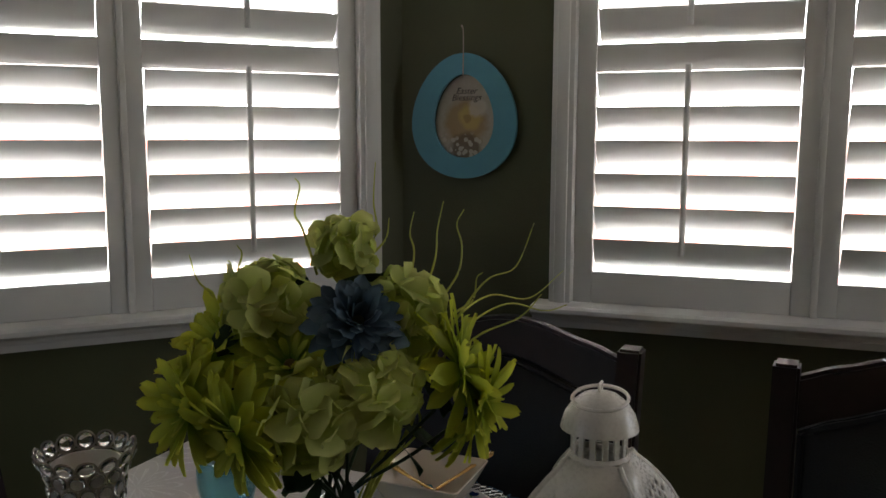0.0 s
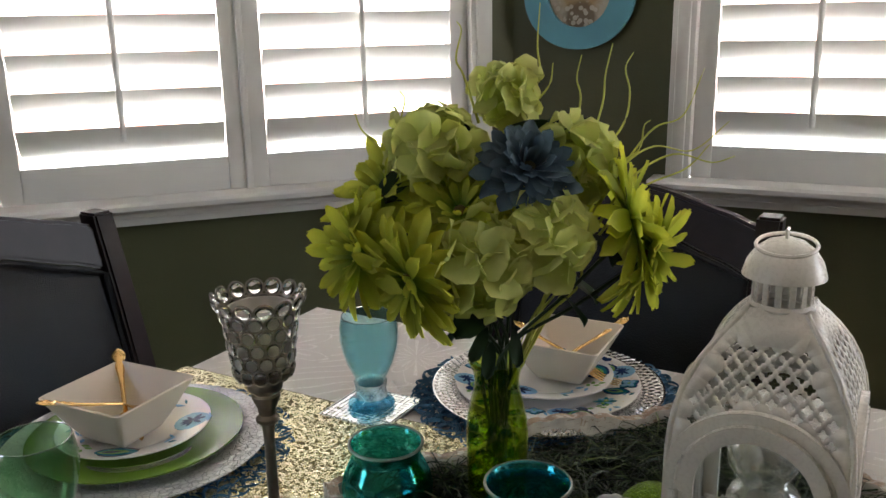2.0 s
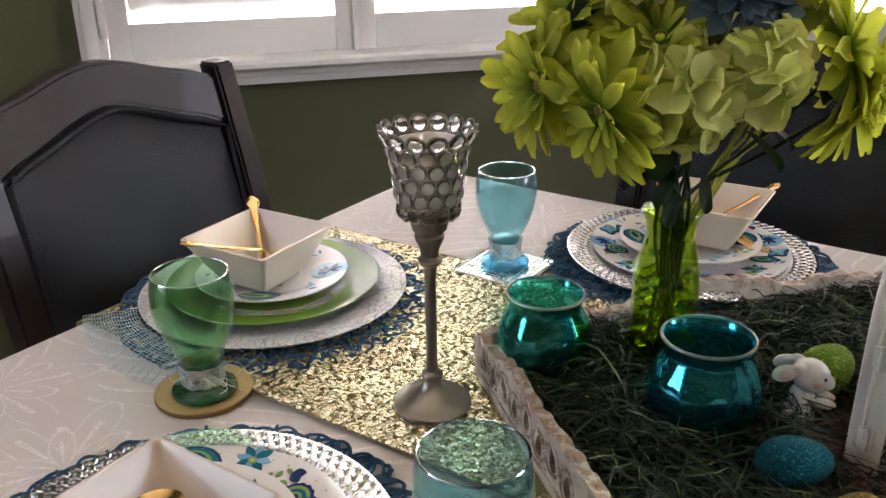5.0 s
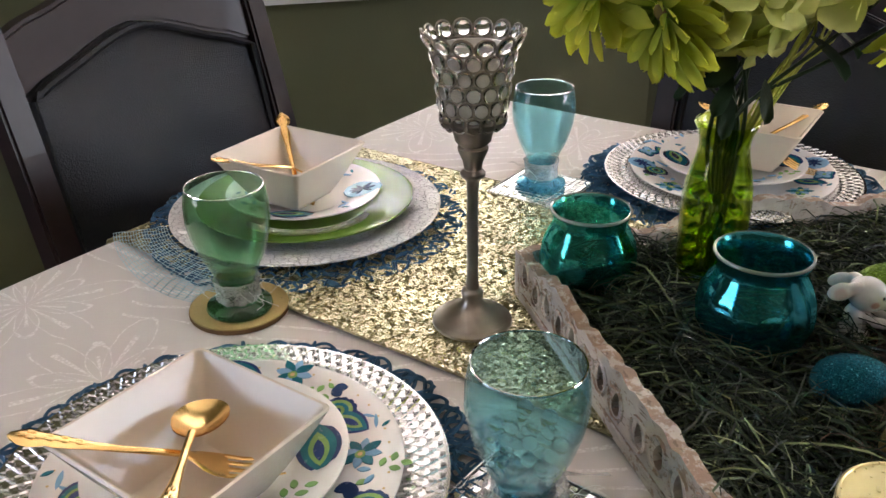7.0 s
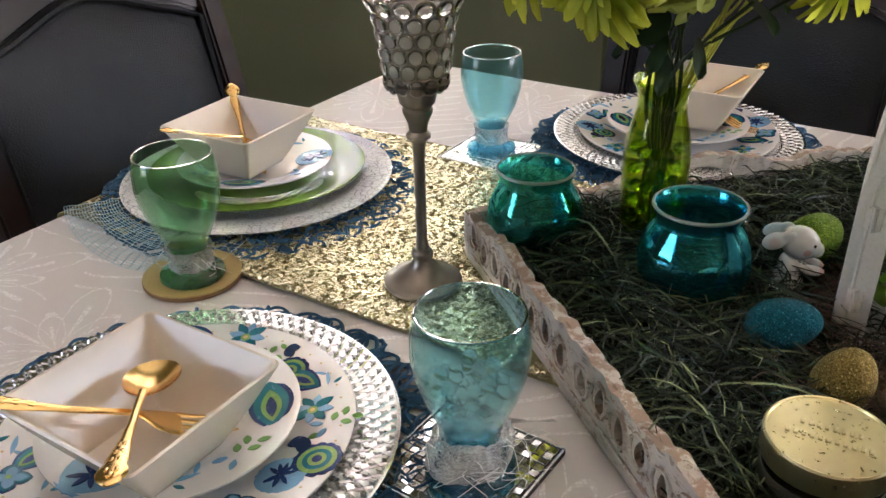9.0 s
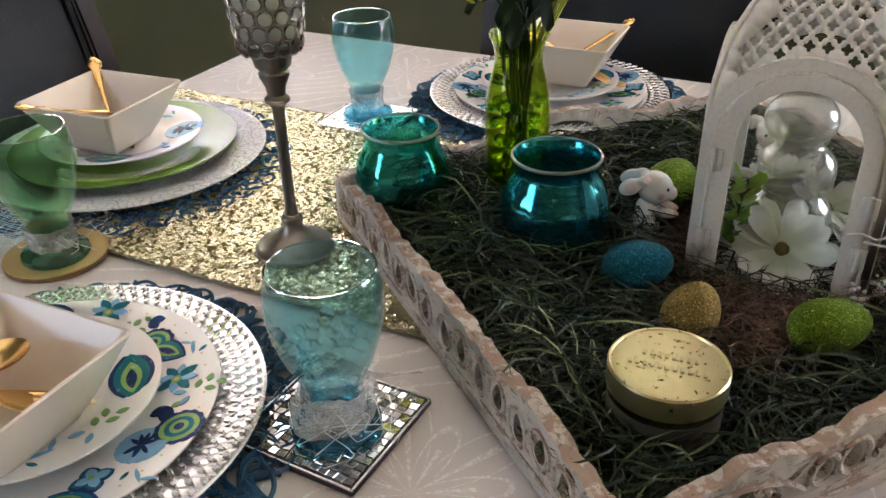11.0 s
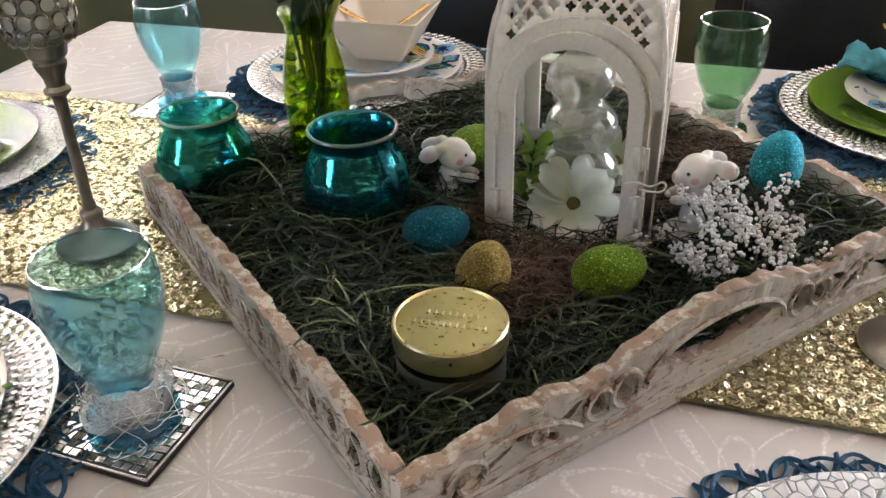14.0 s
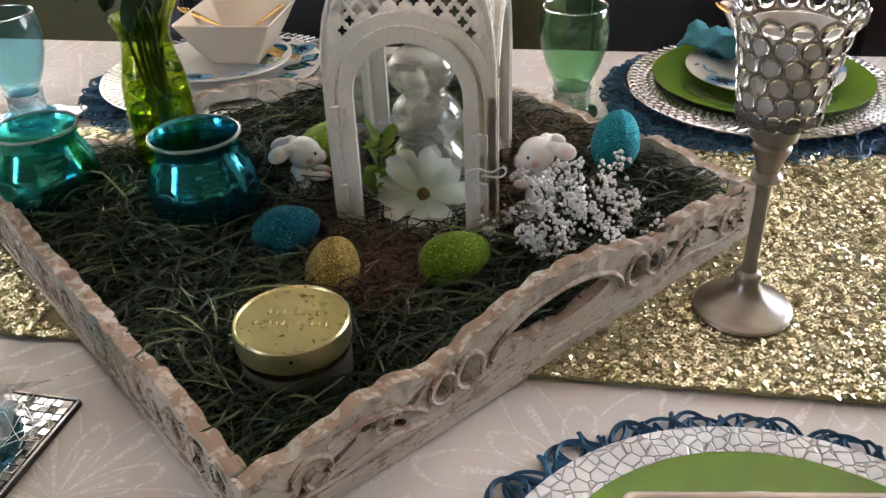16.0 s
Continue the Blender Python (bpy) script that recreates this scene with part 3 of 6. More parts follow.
wall_with_window("wall_north", W1, -2.2, 0.80, -0.468, 0.578, 0.86, 2.04, "olive green painted wall with a shuttered window")
wall_with_window("wall_north_east", W2, -0.56, 1.75, -0.048, 1.015, 0.86, 2.04, "olive green painted wall beside the bay corner")
window_1 = shutter_window("window_1", W1, [(-0.42, 0.0), (0.088, 0.53)], (-0.466, 0.576), (-0.545, 0.66), (-0.212, 0.31), "white plantation shutters with half-closed slats over a sill")
window_2 = shutter_window("window_2", W2, [(0.0, 0.435), (0.528, 0.968)], (-0.046, 1.013), (-0.13, 1.09), (0.203, 0.75), "white plantation shutters with half-closed slats, fence outside")
bm = bmesh.new()
for z in (0.93, 1.19, 1.7):
    box(-0.474, -0.461, -0.024, -0.010, z, z + 0.075, 0.002, bm)
part("hinge", bm, M["shutter"], window_1)

for name, b in (("wall_south", (-2.1, 2.5, -2.75, -2.6, 0, 2.6)),):
    tagged(part(name, box(*b), M["wall"], smooth=False), "plain olive green painted wall", "wall", kind="structure")
# side walls out of view; their window openings are added to let fill light in
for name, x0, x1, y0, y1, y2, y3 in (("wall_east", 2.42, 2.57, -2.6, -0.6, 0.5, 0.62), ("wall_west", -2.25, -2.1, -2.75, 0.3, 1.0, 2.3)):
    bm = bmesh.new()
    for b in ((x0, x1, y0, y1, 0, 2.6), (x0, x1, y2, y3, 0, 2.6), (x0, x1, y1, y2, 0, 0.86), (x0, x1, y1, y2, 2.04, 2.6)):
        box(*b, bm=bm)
    tagged(part(name, bm, M["wall"], smooth=False), "olive green painted wall with an added, unseen window opening", "wall", kind="structure")
tagged(part("floor", box(-2.3, 3.2, -2.8, 2.6, -0.1, 0), M["floor"], smooth=False), "dark brown wooden floor", "floor", kind="structure")
tagged(part("ceiling", box(-2.3, 3.2, -2.8, 2.6, 2.6, 2.7), M["ceiling"], smooth=False), "plain white ceiling", "ceiling", kind="structure")
# unseen ground, made pale so it reflects sunlight up through the slats
tagged(part("ground", box(-60, 60, -60, 60, -0.5, -0.4), M["bounce_paving"], smooth=False), "pale unseen ground outside that bounces sunlight indoors", "ground", kind="structure")

bm = bmesh.new()
arc = [(6.5 * math.cos(a) + 0.4, 6.5 * math.sin(a)) for k in range(25) for a in (radians(12 + 126 * k / 24),)]
cols = [[bm.verts.new((x, y, z)) for z in (-0.4, 1.0, 1.6, 3.0, 6.5)] for x, y in arc]
for p, q in zip(cols, cols[1:]):
    for k in range(4):
        bm.faces.new((p[k], p[k + 1], q[k + 1], q[k]))
tagged(part("backdrop", bm, M["outdoors"]), "bright hazy daylight behind a red fence", "outdoors", kind="structure")

# fill lamps in the added side openings, standing in for daylight supposed there
for name, x, y, wide, watts in (("east_window_daylight", 2.46, -0.05, 1.05, EAST_FILL), ("west_window_daylight", -2.14, 0.65, 0.66, WEST_FILL)):
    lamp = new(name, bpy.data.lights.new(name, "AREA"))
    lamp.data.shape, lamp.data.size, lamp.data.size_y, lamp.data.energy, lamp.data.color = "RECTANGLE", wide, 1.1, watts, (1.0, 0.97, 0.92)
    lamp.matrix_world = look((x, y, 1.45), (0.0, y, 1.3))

outlet = thing("wall_outlet", W2 @ pose(0.337, 0.0, 0.355), "small grey plastic wall outlet plate", "outlet")
part("plate", box(-0.03, 0.03, 0.012, 0.02, -0.055, 0.055, 0.002), M["outlet"], outlet)
part("socket", box(-0.016, 0.016, 0.009, 0.013, -0.04, 0.04, 0.001), M["outlet"], outlet)


# ---- egg picture ----
def egg_loop(w, h, n=56, cz=0.0):
    pts = []
    for k in range(n):
        a = 2 * math.pi * k / n
        z = math.sin(a)
        pts.append((w / 2 * math.cos(a) * (1 - 0.13 * z), h / 2 * z + cz))
    return pts


picture = thing("egg_picture", W2 @ pose(-0.315, -0.012, 1.315), "blue painted wooden egg frame round a printed card", "picture")
bm = outline_solid([egg_loop(0.262, 0.298), egg_loop(0.150, 0.198)], 0.012)
part("rim", bm, M["egg_frame"], picture, m=pose(0, 0.004, 0))
card = part("card", outline_solid([egg_loop(0.150, 0.200)], 0.003), M["card"], picture, "cream printed card with soft yellow and brown shapes", m=pose(0, 0.022, -0.002))
for text, z in (("Easter", 0.056), ("Blessings", 0.040)):
    cu = bpy.data.curves.new("words", "FONT")
    cu.body, cu.size, cu.align_x, cu.extrude, cu.shear = text, 0.021, "CENTER", 0.0003, 0.35
    words = new("words", cu)
    cu.materials.append(M["ink"])
    words.parent, words.matrix_basis = card, pose(0.002, -0.0022, z, 90)
bm = bmesh.new()
tube(bm, smooth_line([(0.0, 0.0, 0.09), (0.001, -0.002, 0.12), (0.0, 0.002, 0.148), (-0.004, 0.012, 0.205), (-0.010, 0.016, 0.214), (-0.004, 0.012, 0.206)], 4), 0.0016, 5)
part("cord", bm, M["cord"], picture)


# ---- table, cloth and runner ----
T = pose(0.183, 1.495, 0, 0, 0, -47)
TL, TW = 1.56, 1.045
table = thing("dining_table", T, "dark wooden rectangular dining table under a cloth", "table")
part("tabletop", box(0.004, TL - 0.004, -TW + 0.004, -0.004, 0.715, 0.747, 0.004), M["wood"], table)
for x in (0.07, TL - 0.07):
    for y in (-0.07, -TW + 0.07):
        part("leg", box(x - 0.035, x + 0.035, y - 0.035, y + 0.035, 0, 0.715, 0.006), M["wood"], table)

bm = bmesh.new()
drop, step = 0.26, 0.02
xs = np.arange(-drop, TL + drop + 1e-6, step)
ys = np.arange(-TW - drop, drop + 1e-6, step)
grid = []
for i, u in enumerate(xs):
    row = []
    for j, w in enumerate(ys):
        ox = u - min(max(u, 0), TL)
        oy = w - min(max(w, -TW), 0)
        d = max(abs(ox), abs(oy))
        fold = 0.012 * math.sin(u * 21) + 0.012 * math.sin(w * 17 + 1)
        x = u - ox + (math.copysign(min(abs(ox), 0.006) + 0.10 * abs(ox) + fold * d * 3, ox) if ox else 0)
        y = w - oy + (math.copysign(min(abs(oy), 0.006) + 0.10 * abs(oy) + fold * d * 3, oy) if oy else 0)
        z = 0.7502 - max(0, d - 0.004) + 0.0009 * noise.noise((u * 6, w * 6, 0))
        row.append(bm.verts.new((x, y, z)))
    grid.append(row)
for p, q in zip(grid, grid[1:]):
    for k in range(len(ys) - 1):
        bm.faces.new((p[k], p[k + 1], q[k + 1], q[k]))
bmesh.ops.recalc_face_normals(bm, faces=bm.faces)
cloth = part("tablecloth", bm, M["cloth"], m=T)
tagged(cloth, "cream damask tablecloth with woven scrolls, hanging over the edges", "tablecloth")
sol = cloth.modifiers.new("thickness", "SOLIDIFY")
sol.thickness, sol.offset = 0.0015, -1

runner = thing("table_runner", T @ pose(0, -0.50, 0.7515), "gold sequinned runner lying along the table", "table runner")
bm = bmesh.new()
rw = 0.187
prof = [(-0.18, -0.165), (-0.022, -0.022), (-0.012, -0.003), (0.0, 0.0015), (0.02, 0.0018), (TL - 0.02, 0.0018), (TL, 0.0015), (TL + 0.012, -0.003), (TL + 0.022, -0.022), (TL + 0.04, -0.18)]
prof[0] = (-0.04, -0.18)
rows = [[bm.verts.new((x, y, z)) for y in (-rw, -rw / 2, 0, rw / 2, rw)] for x, z in prof]
for p, q in zip(rows, rows[1:]):
    for k in range(4):
        bm.faces.new((p[k], p[k + 1], q[k + 1], q[k]))
bmesh.ops.recalc_face_normals(bm, faces=bm.faces)
base = part("backing", bm, M["runner"], runner)
sol = base.modifiers.new("thickness", "SOLIDIFY")
sol.thickness, sol.offset = 0.0012, 1


def sequins():
    rng = np.random.default_rng(4)
    gx, gy = np.meshgrid(np.arange(0.005, 1.45, 0.0044), np.arange(-rw + 0.003, rw - 0.002, 0.0044), indexing="ij")
    c = np.stack([gx.ravel(), gy.ravel()], 1) + rng.uniform(-0.0013, 0.0013, (gx.size, 2))
    # the middle lies hidden under the tray
    keep = ~((np.abs(c[:, 0] - 0.72) < 0.17) & (np.abs(c[:, 1]) < 0.17))
    c = c[keep]
    n, s = len(c), 6
    a = np.arange(s) * 2 * np.pi / s
    tilt, way = np.abs(rng.normal(0, 0.27, n)), rng.uniform(0, 2 * np.pi, n)
    nx, ny = np.tan(tilt) * np.cos(way), np.tan(tilt) * np.sin(way)
    ring = []
    for r in (0.0025, 0.0008):
        px, py = r * np.cos(a)[None], r * np.sin(a)[None]
        ring.append(np.stack([c[:, :1] + px, c[:, 1:] + py, 0.0038 + nx[:, None] * px + ny[:, None] * py + rng.uniform(0, 0.0006, (n, 1))], 2))
    v = np.concatenate(ring, 1).reshape(-1, 3)
    k = np.arange(s)
    quad = np.stack([k, (k + 1) % s, s + (k + 1) % s, s + k], 1)
    f = (quad[None] + (np.arange(n) * 2 * s)[:, None, None]).reshape(-1, 4)
    me = bpy.data.meshes.new("sequin_layer")
    me.from_pydata(v.tolist(), [], f.tolist())
    me.materials.append(M["sequin"])
    return me


tagged(part("sequin_layer", sequins(), None, runner), kind="stuff")


# ---- chairs ----
def chair():
    """Built facing -y, its back at y = 0, feet on z = 0."""
    c = thing("dining_chair", Matrix.Identity(4), "dark espresso wooden dining chair with a black leather back", "chair", "chairs round the table")
    w = 0.215

    def lean(z):
        return 0.0 if z < 0.46 else 0.105 * ((z - 0.46) / 0.5) ** 1.25
    for s in (-1, 1):
        bm = bmesh.new()
        prev = None
        for z in np.linspace(0, 0.958, 14):
            k = 0.024 - 0.004 * z
            vs = [bm.verts.new((s * (w - 0.016) + dx * 0.018, lean(z) + dy * k, z)) for dx, dy in ((-1, -1), (1, -1), (1, 1), (-1, 1))]
            if prev:
                for i in range(4):
                    bm.faces.new((prev[i], prev[(i + 1) % 4], vs[(i + 1) % 4], vs[i]))
            else:
                bm.faces.new(vs[::-1])
            prev = vs
        bm.faces.new(prev)
        bmesh.ops.recalc_face_normals(bm, faces=bm.faces)
        bmesh.ops.bevel(bm, geom=[e for e in bm.edges if not e.is_manifold or abs((e.verts[0].co - e.verts[1].co).z) > 0.03 or e.verts[0].co.z > 0.95], offset=0.004, segments=2, affect="EDGES")
        part("back_post", bm, M["wood"], c)
        part("front_leg", box(s * (w - 0.03) - 0.022, s * (w - 0.03) + 0.022, -0.45, -0.406, 0, 0.43, 0.004), M["wood"], c)
    # crest rail with a raised middle
    n = 24

    def crest(u):
        return 0.953 + 0.032 * (0.5 + 0.5 * math.cos(math.pi * min(1, abs(u) / 0.92))) - 0.012 * (abs(u) > 0.8) * (abs(u) - 0.8) / 0.2

    def under(u):
        return crest(u) - 0.058 - 0.012 * abs(u)
    top = [(-(w - 0.034) + 2 * (w - 0.034) * k / n, crest(-1 + 2 * k / n)) for k in range(n + 1)]
    bot = [(-(w - 0.034) + 2 * (w - 0.034) * k / n, under(-1 + 2 * k / n)) for k in range(n + 1)]
    bm = bmesh.new()
    for z_off in (0,):
        prev = None
        for (x, zt), (_, zb) in zip(top, bot):
            bow = 0.018 * (1 - (x / w) ** 2)
            vs = [bm.verts.new((x, lean(z) + dy + bow, z)) for z, dy in ((zt, -0.014), (zt, 0.014), (zb, 0.014), (zb, -0.014))]
            if prev:
                for i in range(4):
                    bm.faces.new((prev[i], prev[(i + 1) % 4], vs[(i + 1) % 4], vs[i]))
            else:
                bm.faces.new(vs)
            prev = vs
        bm.faces.new(prev[::-1])
    bmesh.ops.recalc_face_normals(bm, faces=bm.faces)
    bmesh.ops.bevel(bm, geom=[e for e in bm.edges if abs(e.verts[0].co.x - e.verts[1].co.x) > 0.004 and len(e.link_faces) == 2 and e.calc_face_angle(0) > 0.8], offset=0.005, segments=2, affect="EDGES")
    part("crest_rail", bm, M["wood"], c)
    # padded back with a piped edge
    bm = bmesh.new()
    nx, nz = 20, 16
    grids = []
    for side, sgn in ((0, -1), (1, 1)):
        g = []
        for i in range(nx + 1):
            u = -1 + 2 * i / nx
            col = []
            for j in range(nz + 1):
                v = j / nz
                z = 0.50 + v * (under(u) - 0.002 - 0.50)
                puff = 0.020 * (1 - abs(u) ** 5) * (1 - abs(2 * v - 1) ** 5)
                x = u * (w - 0.036)
                col.append(bm.verts.new((x, lean(z) + 0.018 * (1 - u * u) * v + sgn * (0.006 + puff * (1 if side == 0 else 0.5)), z)))
            g.append(col)
        grids.append(g)
    for g in grids:
        for p, q in zip(g, g[1:]):
            for j in range(nz):
                bm.faces.new((p[j], p[j + 1], q[j + 1], q[j]))
    a, b = grids
    for i in range(nx):
        for j in (0, nz):
            bm.faces.new((a[i][j], a[i + 1][j], b[i + 1][j], b[i][j]))
    for j in range(nz):
        for i in (0, nx):
            bm.faces.new((a[i][j], a[i][j + 1], b[i][j + 1], b[i][j]))
    bmesh.ops.recalc_face_normals(bm, faces=bm.faces)
    back = part("backrest", bm, M["leather"], c, "padded black leather back")
    bm = bmesh.new()
    path = [(-(w - 0.04), lean(0.52) - 0.008, 0.52)] + [(-(w - 0.04) + 2 * (w - 0.04) * k / n, lean(0.86) - 0.012 + 0.018 * (1 - (-1 + 2 * k / n) ** 2), under(-1 + 2 * k / n) - 0.004) for k in range(n + 1)] + [((w - 0.04), lean(0.52) - 0.008, 0.52)]
    tube(bm, path, 0.005, 6)
    part("piping", bm, M["leather"], back)
    part("lower_rail", box(-w + 0.03, w - 0.03, -0.012, 0.016, 0.455, 0.505, 0.004), M["wood"], c)
    part("seat", box(-w + 0.01, w - 0.01, -0.455, -0.022, 0.432, 0.488, 0.02, seg=3), M["leather"], c)
    bm = bmesh.new()
    box(-w + 0.03, w - 0.03, -0.44, -0.42, 0.37, 0.43, 0.003, bm)
    for s in (-1, 1):
        box(s * (w - 0.03) - 0.01, s * (w - 0.03) + 0.01, -0.42, -0.02, 0.37, 0.43, 0.003, bm)
    part("seat_frame", bm, M["wood"], c)
    return c


first_chair = chair()
first_chair.matrix_basis = T @ pose(0.525, 0.03, 0)
copy_thing(first_chair, T @ pose(1.135, 0.035, 0, 0, 0, -2))
copy_thing(first_chair, T @ pose(-0.112, -0.470, 0, 0, 0, 90))


# ---- placemats, chargers, plates ----
def rope_loop(s, rnd):
    """One closed loop of twisted paper rope in the open web of a placemat."""
    bm = bmesh.new()
    r0 = 0.130 + 0.0037 * s
    lobes, amp, ph = rnd.choice((23, 27, 31, 36)), rnd.uniform(0.006, 0.011), rnd.uniform(0, 6.28)
    if s > 11:
        amp, r0, lobes = 0.0115, 0.168, (19, 23, 26)[s - 12]
    pts = []
    for k in range(420):
        a = 2 * math.pi * k / 420
        r = r0 + amp * math.sin(lobes * a + ph) + 0.0015 * math.sin(5 * a + ph)
        b = a + (-0.020 if s > 11 else 0.030) * math.cos(lobes * a + ph)
        pts.append((r * math.cos(b), r * math.sin(b), 0.003 + 0.0016 * math.sin(lobes * 1.5 * a + ph * 3)))
    tube(bm, pts, 0.0017, 4, closed=True)
    return mesh_of("rope_loop", bm, M["rope"])


loop_rnd = random.Random(3)
ROPE_LOOPS = [rope_loop(s, loop_rnd) for s in range(15)]
CHARGER = [(0, 0.0), (0.098, 0.0), (0.104, 0.002), (0.112, 0.0075), (0.150, 0.0125), (0.1525, 0.0132), (0.1525, 0.0145), (0.150, 0.015), (0.112, 0.0105), (0.105, 0.006), (0.098, 0.0035), (0, 0.003)]
PLATE = [(0, 0.0), (0.068, 0.0), (0.072, 0.002), (0.082, 0.006), (0.118, 0.0135), (0.1215, 0.0150), (0.1215, 0.0165), (0.118, 0.0165), (0.084, 0.0105), (0.074, 0.0065), (0.066, 0.0045), (0, 0.004)]


def scaled(profile, k, kz=1.0):
    return [(r * k, z * kz) for r, z in profile]


CHARGER_PLAIN = mesh_of("dish", lathe(CHARGER, 96), M["silver"])
CHARGER_PEBBLE = mesh_of("dish", lathe(CHARGER, 96), M["pebble"])


def lattice_mesh():
    """Two families of crossing straps with a bead at each crossing, on the charger's rim."""
    bm = bmesh.new()
    n = 84
    for fam in (1, -1):
        for k in range(n):
            pts = []
            for i in range(7):
                u = i / 6
                r = 0.107 + 0.0425 * u
                a = 2 * math.pi * k / n + fam * 0.17 * u
                pts.append((r * math.cos(a), r * math.sin(a), 0.0098 + 0.0052 * u + 0.0004 * math.sin(6.28 * 3 * u)))
            tube(bm, pts, 0.00115, 4, flat=0.8)
    for j in range(6):
        r = 0.110 + 0.0075 * j
        for k in range(n):
            a = 2 * math.pi * (k + 0.5 * (j % 2)) / n
            bmesh.ops.create_cube(bm, size=1, matrix=Matrix.LocRotScale((r * math.cos(a), r * math.sin(a), 0.0115 + 0.0052 * (r - 0.107) / 0.0425), Euler((0, 0, a)), (0.0035, 0.0026, 0.0022)))
    return mesh_of("lattice", bm, M["silver"])


LATTICE = lattice_mesh()
GREEN_PLATE = mesh_of("green_dish", lathe(PLATE, 96), M["green_plate"])
WHITE_PLATE = mesh_of("white_dish", lathe(PLATE, 96), M["china"])
SMALL_PLATE = mesh_of("small_dish", lathe(scaled(PLATE, 0.71, 0.85), 80), M["china"])


def disc_bm(loops):
    """Thin flat prints from closed outlines."""
    bm = bmesh.new()
    for loop in loops:
        top = [bm.verts.new((x, y, 0.0002)) for x, y in loop]
        low = [bm.verts.new((x, y, -0.0006)) for x, y in loop]
        bm.faces.new(top)
        for i in range(len(top)):
            j = (i + 1) % len(top)
            bm.faces.new((low[i], low[j], top[j], top[i]))
    return bm


def ring_loop(r, n=24, scallop=0, depth=0.0):
    return [((r + depth * abs(math.sin(scallop * a / 2))) * math.cos(a), (r + depth * abs(math.sin(scallop * a / 2))) * math.sin(a)) for k in range(n) for a in (2 * math.pi * k / n,)]


def leaf_loop(L, w, x=0.0, y=0.0, ang=0.0, n=7):
    pts = [(L * k / n, w * math.sin(math.pi * k / n) ** 0.8) for k in range(n + 1)] + [(L * k / n, -w * math.sin(math.pi * k / n) ** 0.8) for k in range(n - 1, 0, -1)]
    c, s = math.cos(ang), math.sin(ang)
    return [(x + c * p - s * q, y + s * p + c * q) for p, q in pts]


PRINTS = {
    "medallion": [("navy", ring_loop(0.0135, 40, 14, 0.0014)), ("lime", ring_loop(0.0115)), ("teal", ring_loop(0.0085)), ("lime", ring_loop(0.0055)), ("navy", ring_loop(0.003, 12))],
    "blue_medallion": [("sky_blue", ring_loop(0.0165, 40, 18, 0.0012))] + [("navy", leaf_loop(0.012, 0.0016, 0, 0, a)) for a in (0.5, 1.1, 1.57, 2.04, 2.64, 3.9, 4.71, 5.5)],
    "daisy": [("teal", leaf_loop(0.0155, 0.0036, 0.002, 0, 0.785 * k)) if k % 2 else ("sky_blue", leaf_loop(0.0145, 0.0034, 0.002, 0, 0.785 * k)) for k in range(8)] + [("lime", ring_loop(0.0036, 14)), ("sand", ring_loop(0.0018, 10))],
    "bud": [("navy", leaf_loop(0.012, 0.0046, 0, 0, a)) for a in (0.4, 1.4)] + [("lime", leaf_loop(0.007, 0.0022, 0, 0, 3.6))],
    "bloom": [("navy", leaf_loop(0.0138, 0.0062, 0, 0, a)) for a in (0.5, 2.0, 3.6, 5.1)] + [("teal", leaf_loop(0.0125, 0.0048, 0.0004, 0, a)) for a in (0.5, 2.0, 3.6, 5.1)] + [("sky_blue", leaf_loop(0.0105, 0.0035, 0.001, 0, a)) for a in (0.5, 2.0, 3.6, 5.1)] + [("lime", ring_loop(0.002, 10))],
    "sprig": [("lime", leaf_loop(0.008, 0.0024, 0.004 * k, 0.002 * (-1) ** k, 0.8 * (-1) ** k)) for k in range(4)] + [("sky_blue", leaf_loop(0.009, 0.002, -0.006, 0.003, 2.5)), ("sky_blue", leaf_loop(0.009, 0.002, -0.006, -0.003, 3.6))],
    "paisley": [("navy", leaf_loop(0.036, 0.010, -0.018, 0, 0, 12)), ("teal", leaf_loop(0.032, 0.0078, -0.0165, 0, 0, 12)), ("lime", leaf_loop(0.022, 0.0046, -0.013, 0, 0, 10)), ("navy", leaf_loop(0.014, 0.0024, -0.010, 0, 0, 8))],
    "dots": [("sand", ring_loop(0.0011, 8))],
    "curl": [("sky_blue", leaf_loop(0.016, 0.0016, 0, 0, 0.3)), ("sky_blue", leaf_loop(0.012, 0.0014, 0.012, 0.004, 1.4)), ("teal", leaf_loop(0.008, 0.0014, 0.002, -0.004, -0.6))],
}
PRINT_MESHES = {k: [mesh_of("motif", disc_bm([lp]), M[mat], False) for mat, lp in v] for k, v in PRINTS.items()}


def print_on(dish, kind, r, ang, spin, z0, slope, k=1.0):
    """Lays a printed motif on a dish's sloping rim."""
    for i, me in enumerate(PRINT_MESHES[kind]):
        m = pose(0, 0, 0, 0, 0, ang) @ pose(r, 0, z0, 0, -slope, 0) @ pose(0, 0, 0.0001 + 0.00012 * i, 0, 0, spin) @ Matrix.Scale(k, 4)
        part("motif", me, None, dish, m=m)


